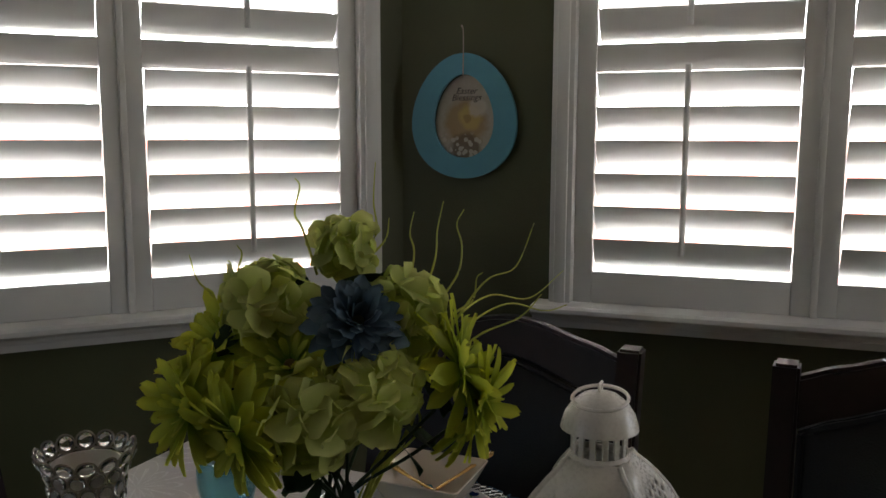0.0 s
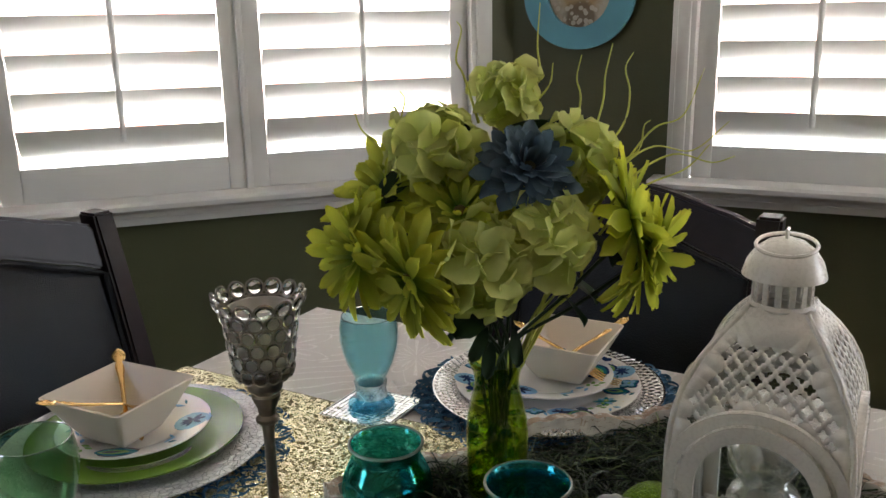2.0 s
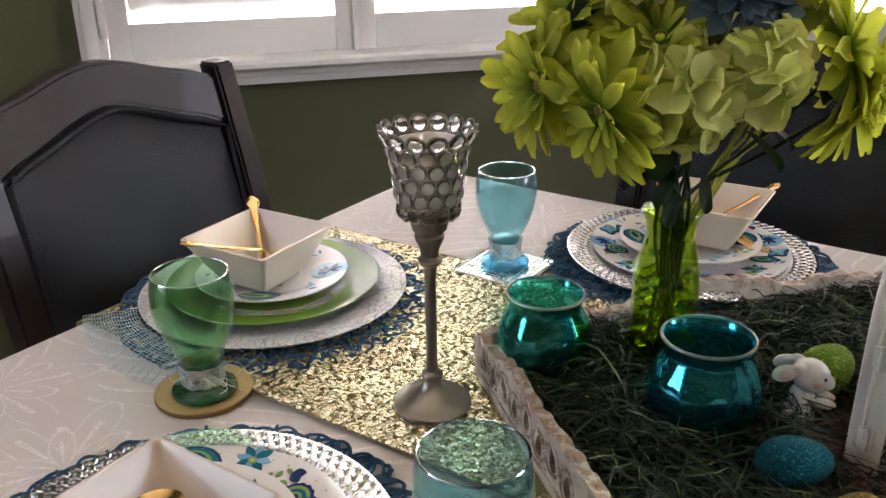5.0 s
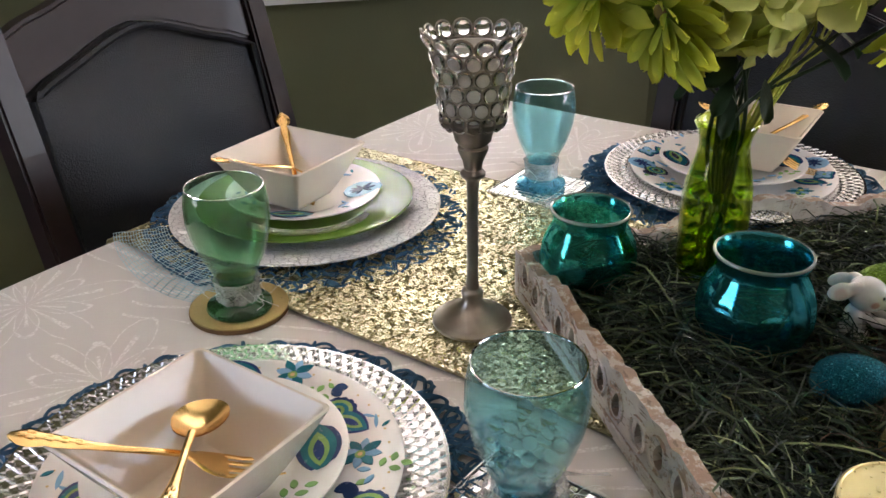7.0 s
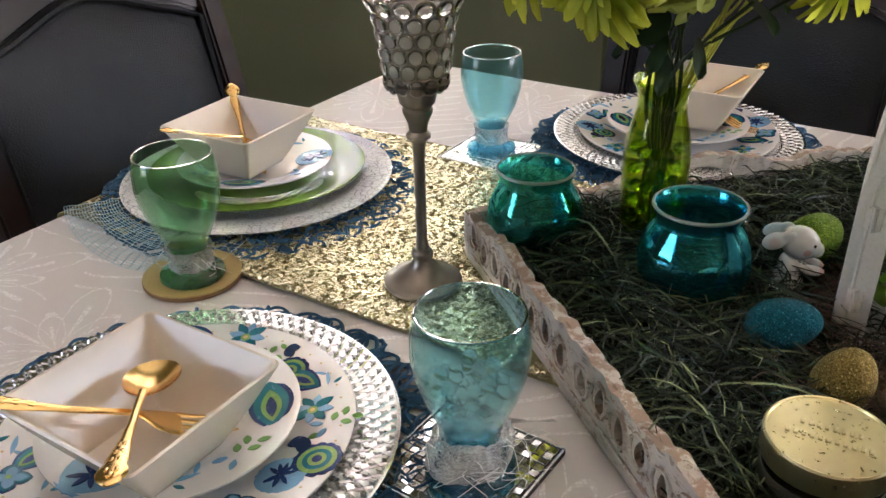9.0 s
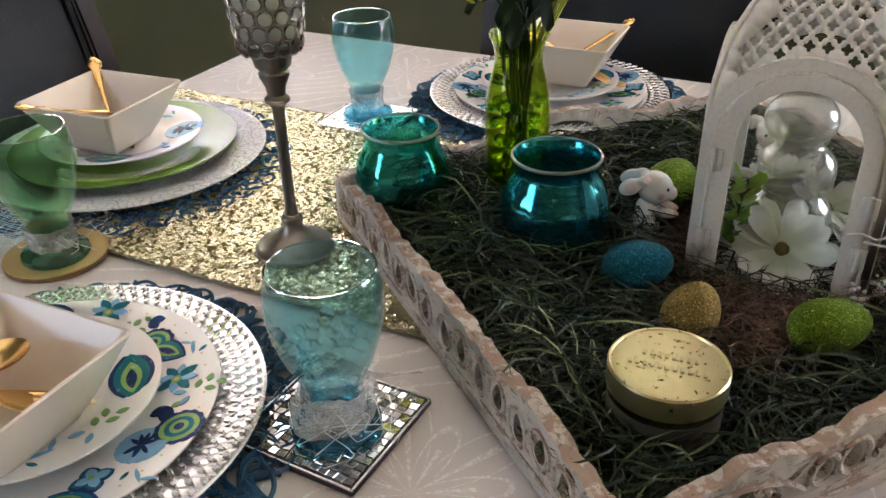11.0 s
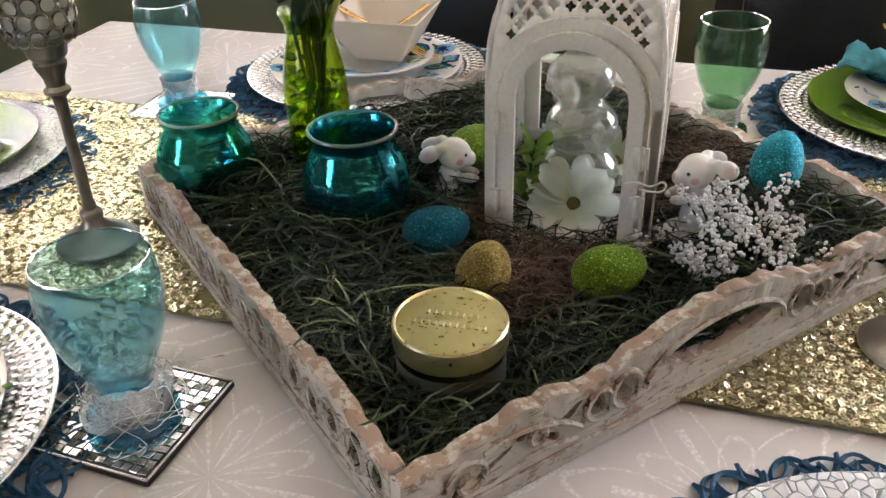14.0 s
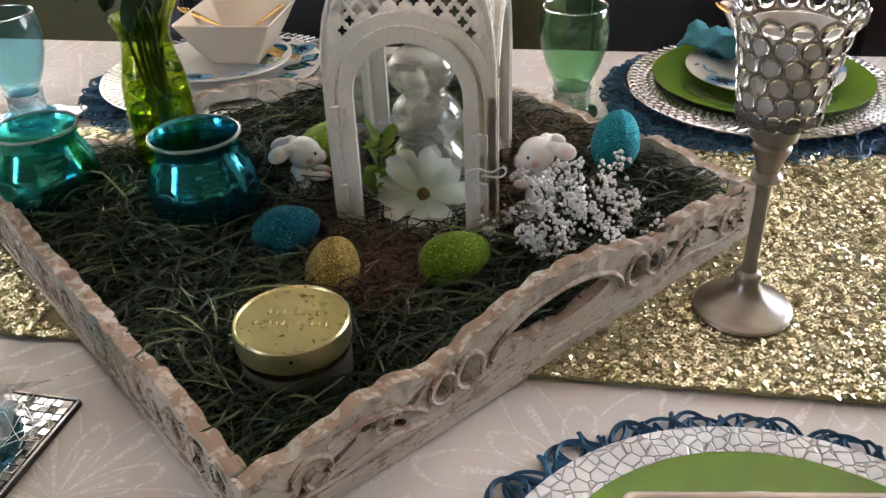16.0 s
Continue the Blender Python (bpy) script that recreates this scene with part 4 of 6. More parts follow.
def plate_thing(mesh, m, label, group, patterned="", seed=0):
    p = thing("plate", m, label, "plate", group)
    dish = part("dish", mesh, None, p)
    rnd = random.Random(seed)
    if patterned == "dinner":
        kinds = ("bloom", "curl", "blue_medallion", "medallion", "bud", "sprig", "daisy", "curl", "paisley")
        for k in range(33):
            r = (0.0915, 0.1065)[k % 2]
            print_on(dish, kinds[(k + seed) % 9], r, 360 * k / 33 + rnd.uniform(-2, 2), rnd.uniform(0, 360), 0.0119 if k % 2 == 0 else 0.0146, 10, rnd.uniform(0.95, 1.2) if kinds[(k + seed) % 9] != "blue_medallion" else 1.0)
        for k in range(46):
            print_on(dish, "dots", 0.112, 7.83 * k, 0, 0.0152, 9)
    elif patterned == "side":
        for k, (kind, a) in enumerate((("paisley", 20), ("blue_medallion", 75), ("curl", 120), ("sprig", 160), ("paisley", 205), ("curl", 250), ("blue_medallion", 300), ("curl", 340))):
            print_on(dish, kind, 0.066, a + seed * 40, 90 + rnd.uniform(-15, 15), 0.0106, 10, {"paisley": 1.6, "blue_medallion": 1.25}.get(kind, 1.15))
    return p


def square_bowl_bm(top=0.0605, bot=0.030, h=0.056, t=0.0035, rc=0.10):
    """Square flaring bowl with thin walls and a rounded rim."""
    def sq(half, z, n=8):
        r = half * rc
        pts = []
        for q in range(4):
            for k in range(n + 1):
                a = math.pi / 2 * (q + k / n)
                sx, sy = ((1, 1), (-1, 1), (-1, -1), (1, -1))[q]
                pts.append((sx * (half - r) + r * math.cos(a), sy * (half - r) + r * math.sin(a), z))
        return pts
    levels = [(bot * 0.95, 0.0), (bot, 0.001), (bot + 0.003, 0.006)]
    for k in range(1, 7):
        u = k / 6
        levels.append((bot + 0.003 + (top - bot - 0.003) * u ** 0.92, 0.006 + (h - 0.006) * u))
    levels += [(top - 0.0012, h + 0.0012), (top - t + 0.0008, h + 0.0008)]
    for k in range(5, -1, -1):
        u = k / 6
        levels.append((bot + 0.003 + (top - bot - 0.003) * u ** 0.92 - t, 0.008 + (h - 0.008) * u))
    bm = bmesh.new()
    rings = [[bm.verts.new(p) for p in sq(a, z)] for a, z in levels]
    n = len(rings[0])
    for p, q in zip(rings, rings[1:]):
        for k in range(n):
            bm.faces.new((p[k], p[(k + 1) % n], q[(k + 1) % n], q[k]))
    bm.faces.new(rings[0][::-1])
    bm.faces.new(rings[-1])
    bmesh.ops.recalc_face_normals(bm, faces=bm.faces)
    return bm


BOWL = mesh_of("square_bowl", square_bowl_bm(), M["bowl"])


def strip_bm(stations):
    """Cutlery blank from stations (x, width, height, thickness)."""
    bm = bmesh.new()
    prev = None
    for x, w, z, t in stations:
        vs = [bm.verts.new((x, w * math.cos(a), z + t * math.sin(a))) for k in range(10) for a in (2 * math.pi * k / 10,)]
        if prev:
            for k in range(10):
                bm.faces.new((prev[k], prev[(k + 1) % 10], vs[(k + 1) % 10], vs[k]))
        else:
            bm.faces.new(vs[::-1])
        prev = vs
    bm.faces.new(prev)
    bmesh.ops.recalc_face_normals(bm, faces=bm.faces)
    return bm


HANDLE = [(0.0, 0.0005, 0.0, 0.0005), (0.0015, 0.0035, 0.0, 0.0014), (0.006, 0.0068, 0.0, 0.0018), (0.011, 0.0085, 0.0006, 0.0024), (0.016, 0.0075, 0.001, 0.0019), (0.020, 0.0058, 0.001, 0.0022), (0.024, 0.0063, 0.001, 0.0020), (0.034, 0.0050, 0.001, 0.0021), (0.044, 0.0036, 0.0012, 0.0018), (0.060, 0.0027, 0.002, 0.0017), (0.080, 0.0025, 0.004, 0.0018), (0.098, 0.0027, 0.0055, 0.0018)]


def handle_bm():
    bm = strip_bm(HANDLE)
    for x, w in ((0.012, 0.005), (0.022, 0.0035), (0.030, 0.003), (0.038, 0.0022)):
        for s in (-1, 1):
            ball(bm, (x, s * w * 0.55, 0.0028), (0.0028, 0.0015, 0.0008), 1)
    ball(bm, (0.008, 0, 0.0024), (0.003, 0.0025, 0.001), 1)
    return bm


def spoon_bm():
    bm = bmesh.new()
    n, rings = 20, 6
    for side in (0, 1):
        prev = None
        for j in range(rings + 1):
            u = j / rings
            ring = []
            for k in range(n):
                a = 2 * math.pi * k / n
                x = 0.123 + 0.026 * u * math.cos(a)
                y = 0.0175 * u * math.sin(a) * (1 + 0.10 * math.cos(a))
                z = 0.0035 - 0.0075 * (1 - u * u) - (0.0012 if side else 0)
                ring.append(bm.verts.new((x, y, z)))
            if prev:
                for k in range(n):
                    bm.faces.new((prev[k], prev[(k + 1) % n], ring[(k + 1) % n], ring[k]))
            prev = ring
    bmesh.ops.remove_doubles(bm, verts=bm.verts, dist=1e-6)
    bmesh.ops.recalc_face_normals(bm, faces=bm.faces)
    return bm


def fork_bm():
    bm = strip_bm([(0.096, 0.0028, 0.0055, 0.0017), (0.102, 0.0050, 0.0045, 0.0013), (0.110, 0.0095, 0.0022, 0.0011), (0.118, 0.0115, 0.0012, 0.0010), (0.126, 0.0118, 0.0012, 0.0010)])
    for k in range(4):
        y = -0.0093 + 0.0062 * k
        tube(bm, [(0.124, y, 0.0012), (0.136, y * 0.98, 0.0016), (0.148, y * 0.93, 0.0040), (0.160, y * 0.86, 0.0085)], 0.0022, 6, flat=0.55, taper=lambda u: 1 - 0.55 * u)
    return bm


HANDLE_MESH, SPOON_MESH, FORK_MESH = mesh_of("handle", handle_bm(), M["gold"]), mesh_of("spoon_head", spoon_bm(), M["gold"]), mesh_of("fork_head", fork_bm(), M["gold"])


def cutlery(kind, end, heart, roll=0.0):
    """Lays a fork or spoon from its handle's end to its head's middle."""
    e, h = Vector(end), Vector(heart)
    x = (h - e).normalized()
    y = Vector((0, 0, 1)).cross(x).normalized()
    z = x.cross(y)
    m = Matrix((x, y, z)).transposed().to_4x4()
    m.translation = e
    ob = thing(kind, m @ pose(0, 0, 0, roll), f"gold-plated {kind} with an ornate handle, resting in a bowl", "cutlery", "gold cutlery")
    part("handle", HANDLE_MESH, None, ob)
    part("head", SPOON_MESH if kind == "spoon" else FORK_MESH, None, ob)
    return ob


def setting(x, y, spin, woven, green, bowl_at, bowl_spin, seed):
    """One place setting: mat, charger, two plates and a bowl."""
    mat = thing("placemat", pose(x, y, 0.7512, 0, 0, spin), "round blue placemat of looped paper rope", "placemat", "placemats on the table")
    for me in ROPE_LOOPS:
        part("rope_loop", me, None, mat)
    ch = thing("charger_plate", pose(x, y, 0.7555, 0, 0, spin), "silver charger plate with a woven lattice rim" if woven else "white charger plate with a pebbled rim", "charger plate", "charger plates")
    part("dish", CHARGER_PLAIN if woven else CHARGER_PEBBLE, None, ch)
    if woven:
        part("lattice", LATTICE, None, ch, "raised silver lattice")
    plate_thing(GREEN_PLATE if green else WHITE_PLATE, pose(x, y, 0.7640 if green else 0.7592, 0, 0, spin), "plain green glazed dinner plate" if green else "white dinner plate printed with blue and green flowers", "dinner plates", "" if green else "dinner", seed)
    plate_thing(SMALL_PLATE, pose(x - 0.002, y - 0.003, 0.7770 if green else 0.7745, 0, 0, spin), "small white plate with blue paisley print", "side plates", "side", seed)
    bw = part("square_bowl", BOWL, None, m=pose(bowl_at[0], bowl_at[1], 0.7845, 0, 0, bowl_spin))
    tagged(bw, "ivory square china bowl standing on stacked plates", "bowl", "square bowls")


setting(-0.107, 1.038, 10, False, True, (-0.121, 1.026), 47, 1)
setting(0.408, 1.018, 60, True, False, (0.430, 1.008), 45, 2)
setting(-0.190, 0.600, 30, True, False, (-0.201, 0.560), 43.5, 3)
setting(0.852, 0.545, 75, True, True, (0.876, 0.545), 45, 4)
setting(0.257, 0.112, 20, False, True, (0.228, 0.106), 50, 5)

cutlery("spoon", (-0.125, 1.125, 0.851), (-0.118, 1.045, 0.802))
cutlery("fork", (-0.203, 1.000, 0.846), (-0.108, 1.045, 0.803))
cutlery("spoon", (0.530, 1.025, 0.845), (0.428, 1.005, 0.803))
cutlery("fork", (0.378, 1.062, 0.846), (0.440, 1.000, 0.803))
cutlery("fork", (-0.297, 0.553, 0.855), (-0.187, 0.563, 0.803))
cutlery("spoon", (-0.209, 0.457, 0.855), (-0.197, 0.572, 0.830))
cutlery("spoon", (0.842, 0.612, 0.850), (0.876, 0.545, 0.803))

for (x, y, a), z in (((0.470, 1.075, 40), 0.789), ((0.862, 0.622, 30), 0.789)):
    bm = bmesh.new()
    rows = []
    for i in range(9):
        row = []
        for j in range(9):
            u, w = i / 8 - 0.5, j / 8 - 0.5
            row.append(bm.verts.new((u * 0.085, w * 0.07, 0.010 + 0.009 * math.sin(7 * u + 3 * w) * math.cos(9 * w) + 0.004 * noise.noise((u * 9, w * 9, x * 10)))))
        rows.append(row)
    for p, q in zip(rows, rows[1:]):
        for k in range(8):
            bm.faces.new((p[k], p[k + 1], q[k + 1], q[k]))
    ob = part("napkin", bm, M["napkin"], m=pose(x, y, z, 0, 0, a))
    so = ob.modifiers.new("thickness", "SOLIDIFY")
    so.thickness = 0.002
    tagged(ob, "crumpled teal print napkin tucked beside the bowl", "napkin", "napkins")


# ---- glasses and coasters ----
GOBLET_BOWL = [(0.0, 0.037), (0.012, 0.0365), (0.0178, 0.033), (0.0225, 0.043), (0.0295, 0.058), (0.0352, 0.077), (0.0375, 0.092), (0.0370, 0.106), (0.0345, 0.1205), (0.0338, 0.1215), (0.0330, 0.1205), (0.0355, 0.106), (0.0360, 0.092), (0.0337, 0.078), (0.028, 0.060), (0.021, 0.046), (0.010, 0.041), (0.0, 0.0405)]
GOBLET_FOOT = [(0.0, 0.0), (0.0295, 0.0), (0.0305, 0.002), (0.0295, 0.005), (0.0225, 0.0085), (0.0172, 0.014), (0.0155, 0.021), (0.0160, 0.028), (0.0176, 0.0325), (0.010, 0.0355), (0.0, 0.036)]
GB = {c: (mesh_of("cup", lathe(GOBLET_BOWL, 64), M[c + "_glass"]), mesh_of("foot", lathe(GOBLET_FOOT, 48), M[c + "_base"])) for c in ("blue", "green")}


def tulle_bm(r, seed, loose):
    """Loose threads that stand off from a wound ribbon."""
    rnd = random.Random(seed)
    bm = bmesh.new()
    for k in range(loose):
        a = rnd.uniform(0, 6.28)
        L = rnd.uniform(0.015, 0.04)
        pts = [(r * math.cos(a), r * math.sin(a), 0)]
        for i in range(4):
            a += rnd.uniform(-0.5, 0.5)
            pts.append(((r + L * (i + 1) / 4) * math.cos(a), (r + L * (i + 1) / 4) * math.sin(a), rnd.uniform(-0.012, 0.004)))
        tube(bm, smooth_line(pts, 3), 0.00022, 3)
    return bm


def goblet(x, y, z, colour, seed, loose):
    g = thing("goblet", pose(x, y, z), f"{colour} tinted footed glass goblet with a net ribbon round its stem", "goblet", "coloured goblets")
    cup, foot = GB[colour]
    part("cup", cup, None, g)
    part("foot", foot, None, g, f"thick {colour} glass foot")
    rim = bmesh.new()
    tube(rim, [(0.0338 * math.cos(a), 0.0338 * math.sin(a), 0.1213) for i in range(48) for a in (2 * math.pi * i / 48,)], 0.0007, 6, closed=True)
    part("rim", rim, M[colour + "_rim"], g)
    rnd = random.Random(seed)
    ph = rnd.uniform(0, 6)
    band = [(0.0182, 0.008), (0.0205, 0.013), (0.0196, 0.019), (0.0200, 0.026), (0.0215, 0.032)]
    part("ribbon", lathe(band + [(r - 0.0006, z) for r, z in band[::-1]], 72, lambda a, z: 1 + 0.03 * math.sin(9 * a + ph + 60 * z) + 0.012 * math.sin(23 * a)), M["net"], g, "white net ribbon")
    if loose > 20:
        # the ribbon's wide loose turn, sagging over the foot, and its tail
        bm = bmesh.new()
        rows = []
        for i in range(97):
            a = 2.2 + 5.6 * i / 96
            row = []
            for j in range(9):
                u = j / 8
                r = 0.0205 + (0.010 + 0.004 * math.sin(2 * a)) * math.sin(math.pi * min(1, u * 0.8)) + 0.0005 * math.sin(17 * a + 4 * u)
                z = 0.033 - 0.026 * u + 0.003 * math.sin(3 * a + 1) + 0.0004 * math.sin(11 * a)
                row.append(bm.verts.new((r * math.cos(a), r * math.sin(a), z)))
            rows.append(row)
        for i in range(1, 15):
            k = i / 14
            a = 7.8
            c = Vector((0.026 * math.cos(a), 0.026 * math.sin(a), 0.02)) + Vector((0.070 * k, 0.012 * k * k - 0.012 * k, -0.018 * k))
            rows.append([bm.verts.new(c + Vector((0.002 * math.sin(5 * k), (u - 0.5) * 0.010, (0.5 - u) * 0.020 * (1 - 0.75 * k)))) for j in range(9) for u in (j / 8,)])
        for p, q in zip(rows, rows[1:]):
            for k in range(8):
                bm.faces.new((p[k], p[k + 1], q[k + 1], q[k]))
        part("loose_ribbon", bm, M["net"], g, "loose white net ribbon round the foot")
    tagged(part("ribbon_thread", tulle_bm(0.0205, seed, loose), M["tulle"], g, "frayed white thread", m=pose(0, 0, 0.024)), kind="stuff")
    return g


goblet(-0.182, 0.840, 0.7575, "green", 1, 12)
goblet(0.178, 1.058, 0.7585, "blue", 2, 4)
near_goblet = goblet(-0.004, 0.523, 0.7585, "blue", 3, 22)
goblet(0.655, 0.652, 0.7545, "green", 4, 10)

rnd = random.Random(8)
BEAD = bmesh.new()
ball(BEAD, (0, 0, 0), 1, 2)
BEAD = mesh_of("clear_bead", BEAD, M["marble"])
spots = []
for k in range(2000):
    z, a = rnd.uniform(0.046, 0.076), rnd.uniform(0, 6.28)
    rmax = (0.0195 + (z - 0.046) * 0.42) - 0.0055
    q = rnd.uniform(0.88, 1.0) * rmax if z < 0.068 else math.sqrt(rnd.random()) * rmax * 0.8
    p = Vector((q * math.cos(a), q * math.sin(a), z))
    if all((p - o).length > 0.0098 for o in spots):
        spots.append(p)
beads = thing("clear_beads", near_goblet.matrix_basis.copy(), "clear water beads heaped inside a blue goblet", "beads")
for p in spots[:60]:
    part("bead", BEAD, None, beads, m=Matrix.Translation(p) @ Matrix.Scale(rnd.uniform(0.0042, 0.0058), 4))

cork = thing("round_coaster", pose(-0.183, 0.846, 0.7508), "round cork coaster covered in gold glitter", "coaster")
part("disc", lathe([(0, 0), (0.045, 0), (0.046, 0.001), (0.046, 0.0045), (0, 0.0045)], 56), M["cork_edge"], cork)
part("glitter_top", lathe([(0, 0.0045), (0.0455, 0.0045), (0.0455, 0.0058), (0.0448, 0.0062), (0, 0.0062)], 56), M["cork"], cork, "gold glitter top")


def mirror_coaster(x, y, ang):
    c = thing("square_coaster", pose(x, y, 0.7508, 0, 0, ang), "square coaster set with small mirror chips", "coaster", "mirror coasters")
    part("board", box(-0.049, 0.049, -0.049, 0.049, 0, 0.0045, 0.0008), M["coaster"], c)
    me = mesh_of("mirror_chip", box(-0.0031, 0.0031, -0.0031, 0.0031, 0, 0.0012, 0.0003, seg=1), M["mirror"], False)
    for i in range(14):
        for j in range(14):
            part("mirror_chip", me, None, c, m=pose(-0.0426 + 0.00655 * i, -0.0426 + 0.00655 * j, 0.0044, rnd.uniform(-5, 5), rnd.uniform(-5, 5), rnd.uniform(-7, 7)) @ Matrix.Diagonal((rnd.uniform(0.9, 1.06), rnd.uniform(0.9, 1.06), 1, 1)))
    bm = bmesh.new()
    for i in range(52):
        for s in (-1, 1):
            u = -0.048 + 0.096 * i / 51
            ball(bm, (u, s * 0.048, 0.005), 0.0012, 1)
            ball(bm, (s * 0.048, u, 0.005), 0.0012, 1)
    part("beaded_edge", bm, M["silver"], c)


mirror_coaster(0.177, 1.054, 43)
mirror_coaster(-0.005, 0.530, 40)

net = thing("net_ribbon", pose(0, 0, 0.757), "loose pale blue net ribbon lying by the placemat", "ribbon")
bm = bmesh.new()
for k in range(20):
    for fam in (0, 1):
        pts = []
        for i in range(9):
            u, w = (k / 19, i / 8) if fam else (i / 8, k / 19)
            a = 3.25 + 0.95 * u
            r = 0.155 + 0.055 * w
            pts.append((-0.107 + r * math.cos(a), 1.038 + r * math.sin(a), 0.008 - 0.006 * w + 0.007 * math.sin(3.1 * u + 2 * w) * w + 0.004 * noise.noise((u * 5, w * 5, 3))))
        tube(bm, pts, 0.0004, 3)
tagged(part("netting", bm, M["blue_tulle"], net), kind="stuff")


# ---- candlesticks ----
def candlestick(x, y, stem, scale):
    """Turned metal stem under a flaring cup of crystal discs in wire rings."""
    c = thing("candle_holder", pose(x, y, 0.7560), "nickel candle holder with a cup of crystal discs", "candle holder", "crystal candle holders")
    H = stem
    prof = [(0, 0), (0.034, 0), (0.0355, 0.0015), (0.0355, 0.004), (0.033, 0.0065), (0.0315, 0.0068), (0.024, 0.0105), (0.015, 0.0165), (0.0095, 0.022), (0.0085, 0.027), (0.0095, 0.0275), (0.0098, 0.032), (0.0085, 0.034), (0.0062, 0.0355)]
    prof += [(0.0050, 0.045), (0.0048, H - 0.062), (0.0056, H - 0.048), (0.0075, H - 0.0455), (0.0105, H - 0.0425), (0.0105, H - 0.040), (0.0075, H - 0.037), (0.0085, H - 0.030), (0.0125, H - 0.021), (0.0128, H - 0.018), (0.0112, H - 0.016), (0.0150, H - 0.012), (0.0152, H - 0.010), (0.0172, H - 0.002), (0.0215, H), (0.0215, H + 0.002), (0, H + 0.002)]
    part("stem", lathe(prof, 40), M["pewter"], c)
    cup = part("cup", lathe([(0.0, H + 0.002), (0.022, H + 0.002), (0.024, H + 0.006), (0.0225, H + 0.007), (0.0, H + 0.006)], 32), M["pewter"], c)
    rows = 6
    dz = 0.0125 * scale
    bead = bmesh.new()
    bmesh.ops.create_uvsphere(bead, u_segments=14, v_segments=8, radius=1, matrix=Matrix.LocRotScale(None, None, (0.0026, 0.0058, 0.0058)))
    bead = mesh_of("crystal_disc", bead, M["crystal"])
    ring = bmesh.new()
    tube(ring, [(0, 0.0064 * math.cos(a), 0.0064 * math.sin(a)) for k in range(16) for a in (2 * math.pi * k / 16,)], 0.0008, 5, closed=True)
    ring = mesh_of("wire_ring", ring, M["pewter"])
    for j in range(rows):
        z = H + 0.007 + dz * j
        u = j / (rows - 1)
        r = 0.0250 + 0.0075 * u + 0.0042 * u ** 6
        tilt = 4 + 22 * u ** 4
        n = 14
        for k in range(n):
            a = 360 * (k + 0.5 * (j % 2)) / n
            m = pose(0, 0, 0, 0, 0, a) @ pose(r * scale, 0, z, 0, tilt, 0) @ Matrix.Scale(scale * (1.08 if j < rows - 1 else 1.22), 4)
            part("crystal_disc", bead, None, cup, m=m)
            part("wire_ring", ring, None, cup, m=m)
    liner = [(0.0195 * scale, H + 0.004)] + [((0.0205 + 0.0075 * u) * scale, H + 0.006 + dz * 4.6 * u) for u in (0, 0.5, 1.0)]
    part("liner", lathe(liner + [(r - 0.0015, z) for r, z in liner[::-1]], 40), M["liner"], c, "frosted liner behind the crystals")
    part("candle", lathe([(0, H + 0.006), (0.0180 * scale, H + 0.006), (0.0185 * scale, H + 0.046), (0.0175 * scale, H + 0.048), (0, H + 0.047)], 32), M["wax"], c, "white wax candle")
    return c


candlestick(0.022, 0.768, 0.184, 1.0)
candlestick(0.484, 0.302, 0.152, 1.0)


# ---- tray ----
TRAY = pose(0.329, 0.588, 0.7525, 0, 0, 3)
HX, HY = 0.243, 0.237
tray = thing("serving_tray", TRAY, "whitewashed carved wooden tray with scalloped sides and handle slots", "tray")
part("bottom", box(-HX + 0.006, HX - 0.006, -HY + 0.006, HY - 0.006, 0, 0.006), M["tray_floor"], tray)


def tear(x, z, w, h, ang=0.0, n=12):
    pts = []
    for k in range(n):
        a = 2 * math.pi * k / n
        px, pz = w * math.sin(a) * (0.75 - 0.35 * math.cos(a)), h * math.cos(a)
        c, s = math.cos(ang), math.sin(ang)
        pts.append((x + c * px - s * pz, z + s * px + c * pz))
    return pts


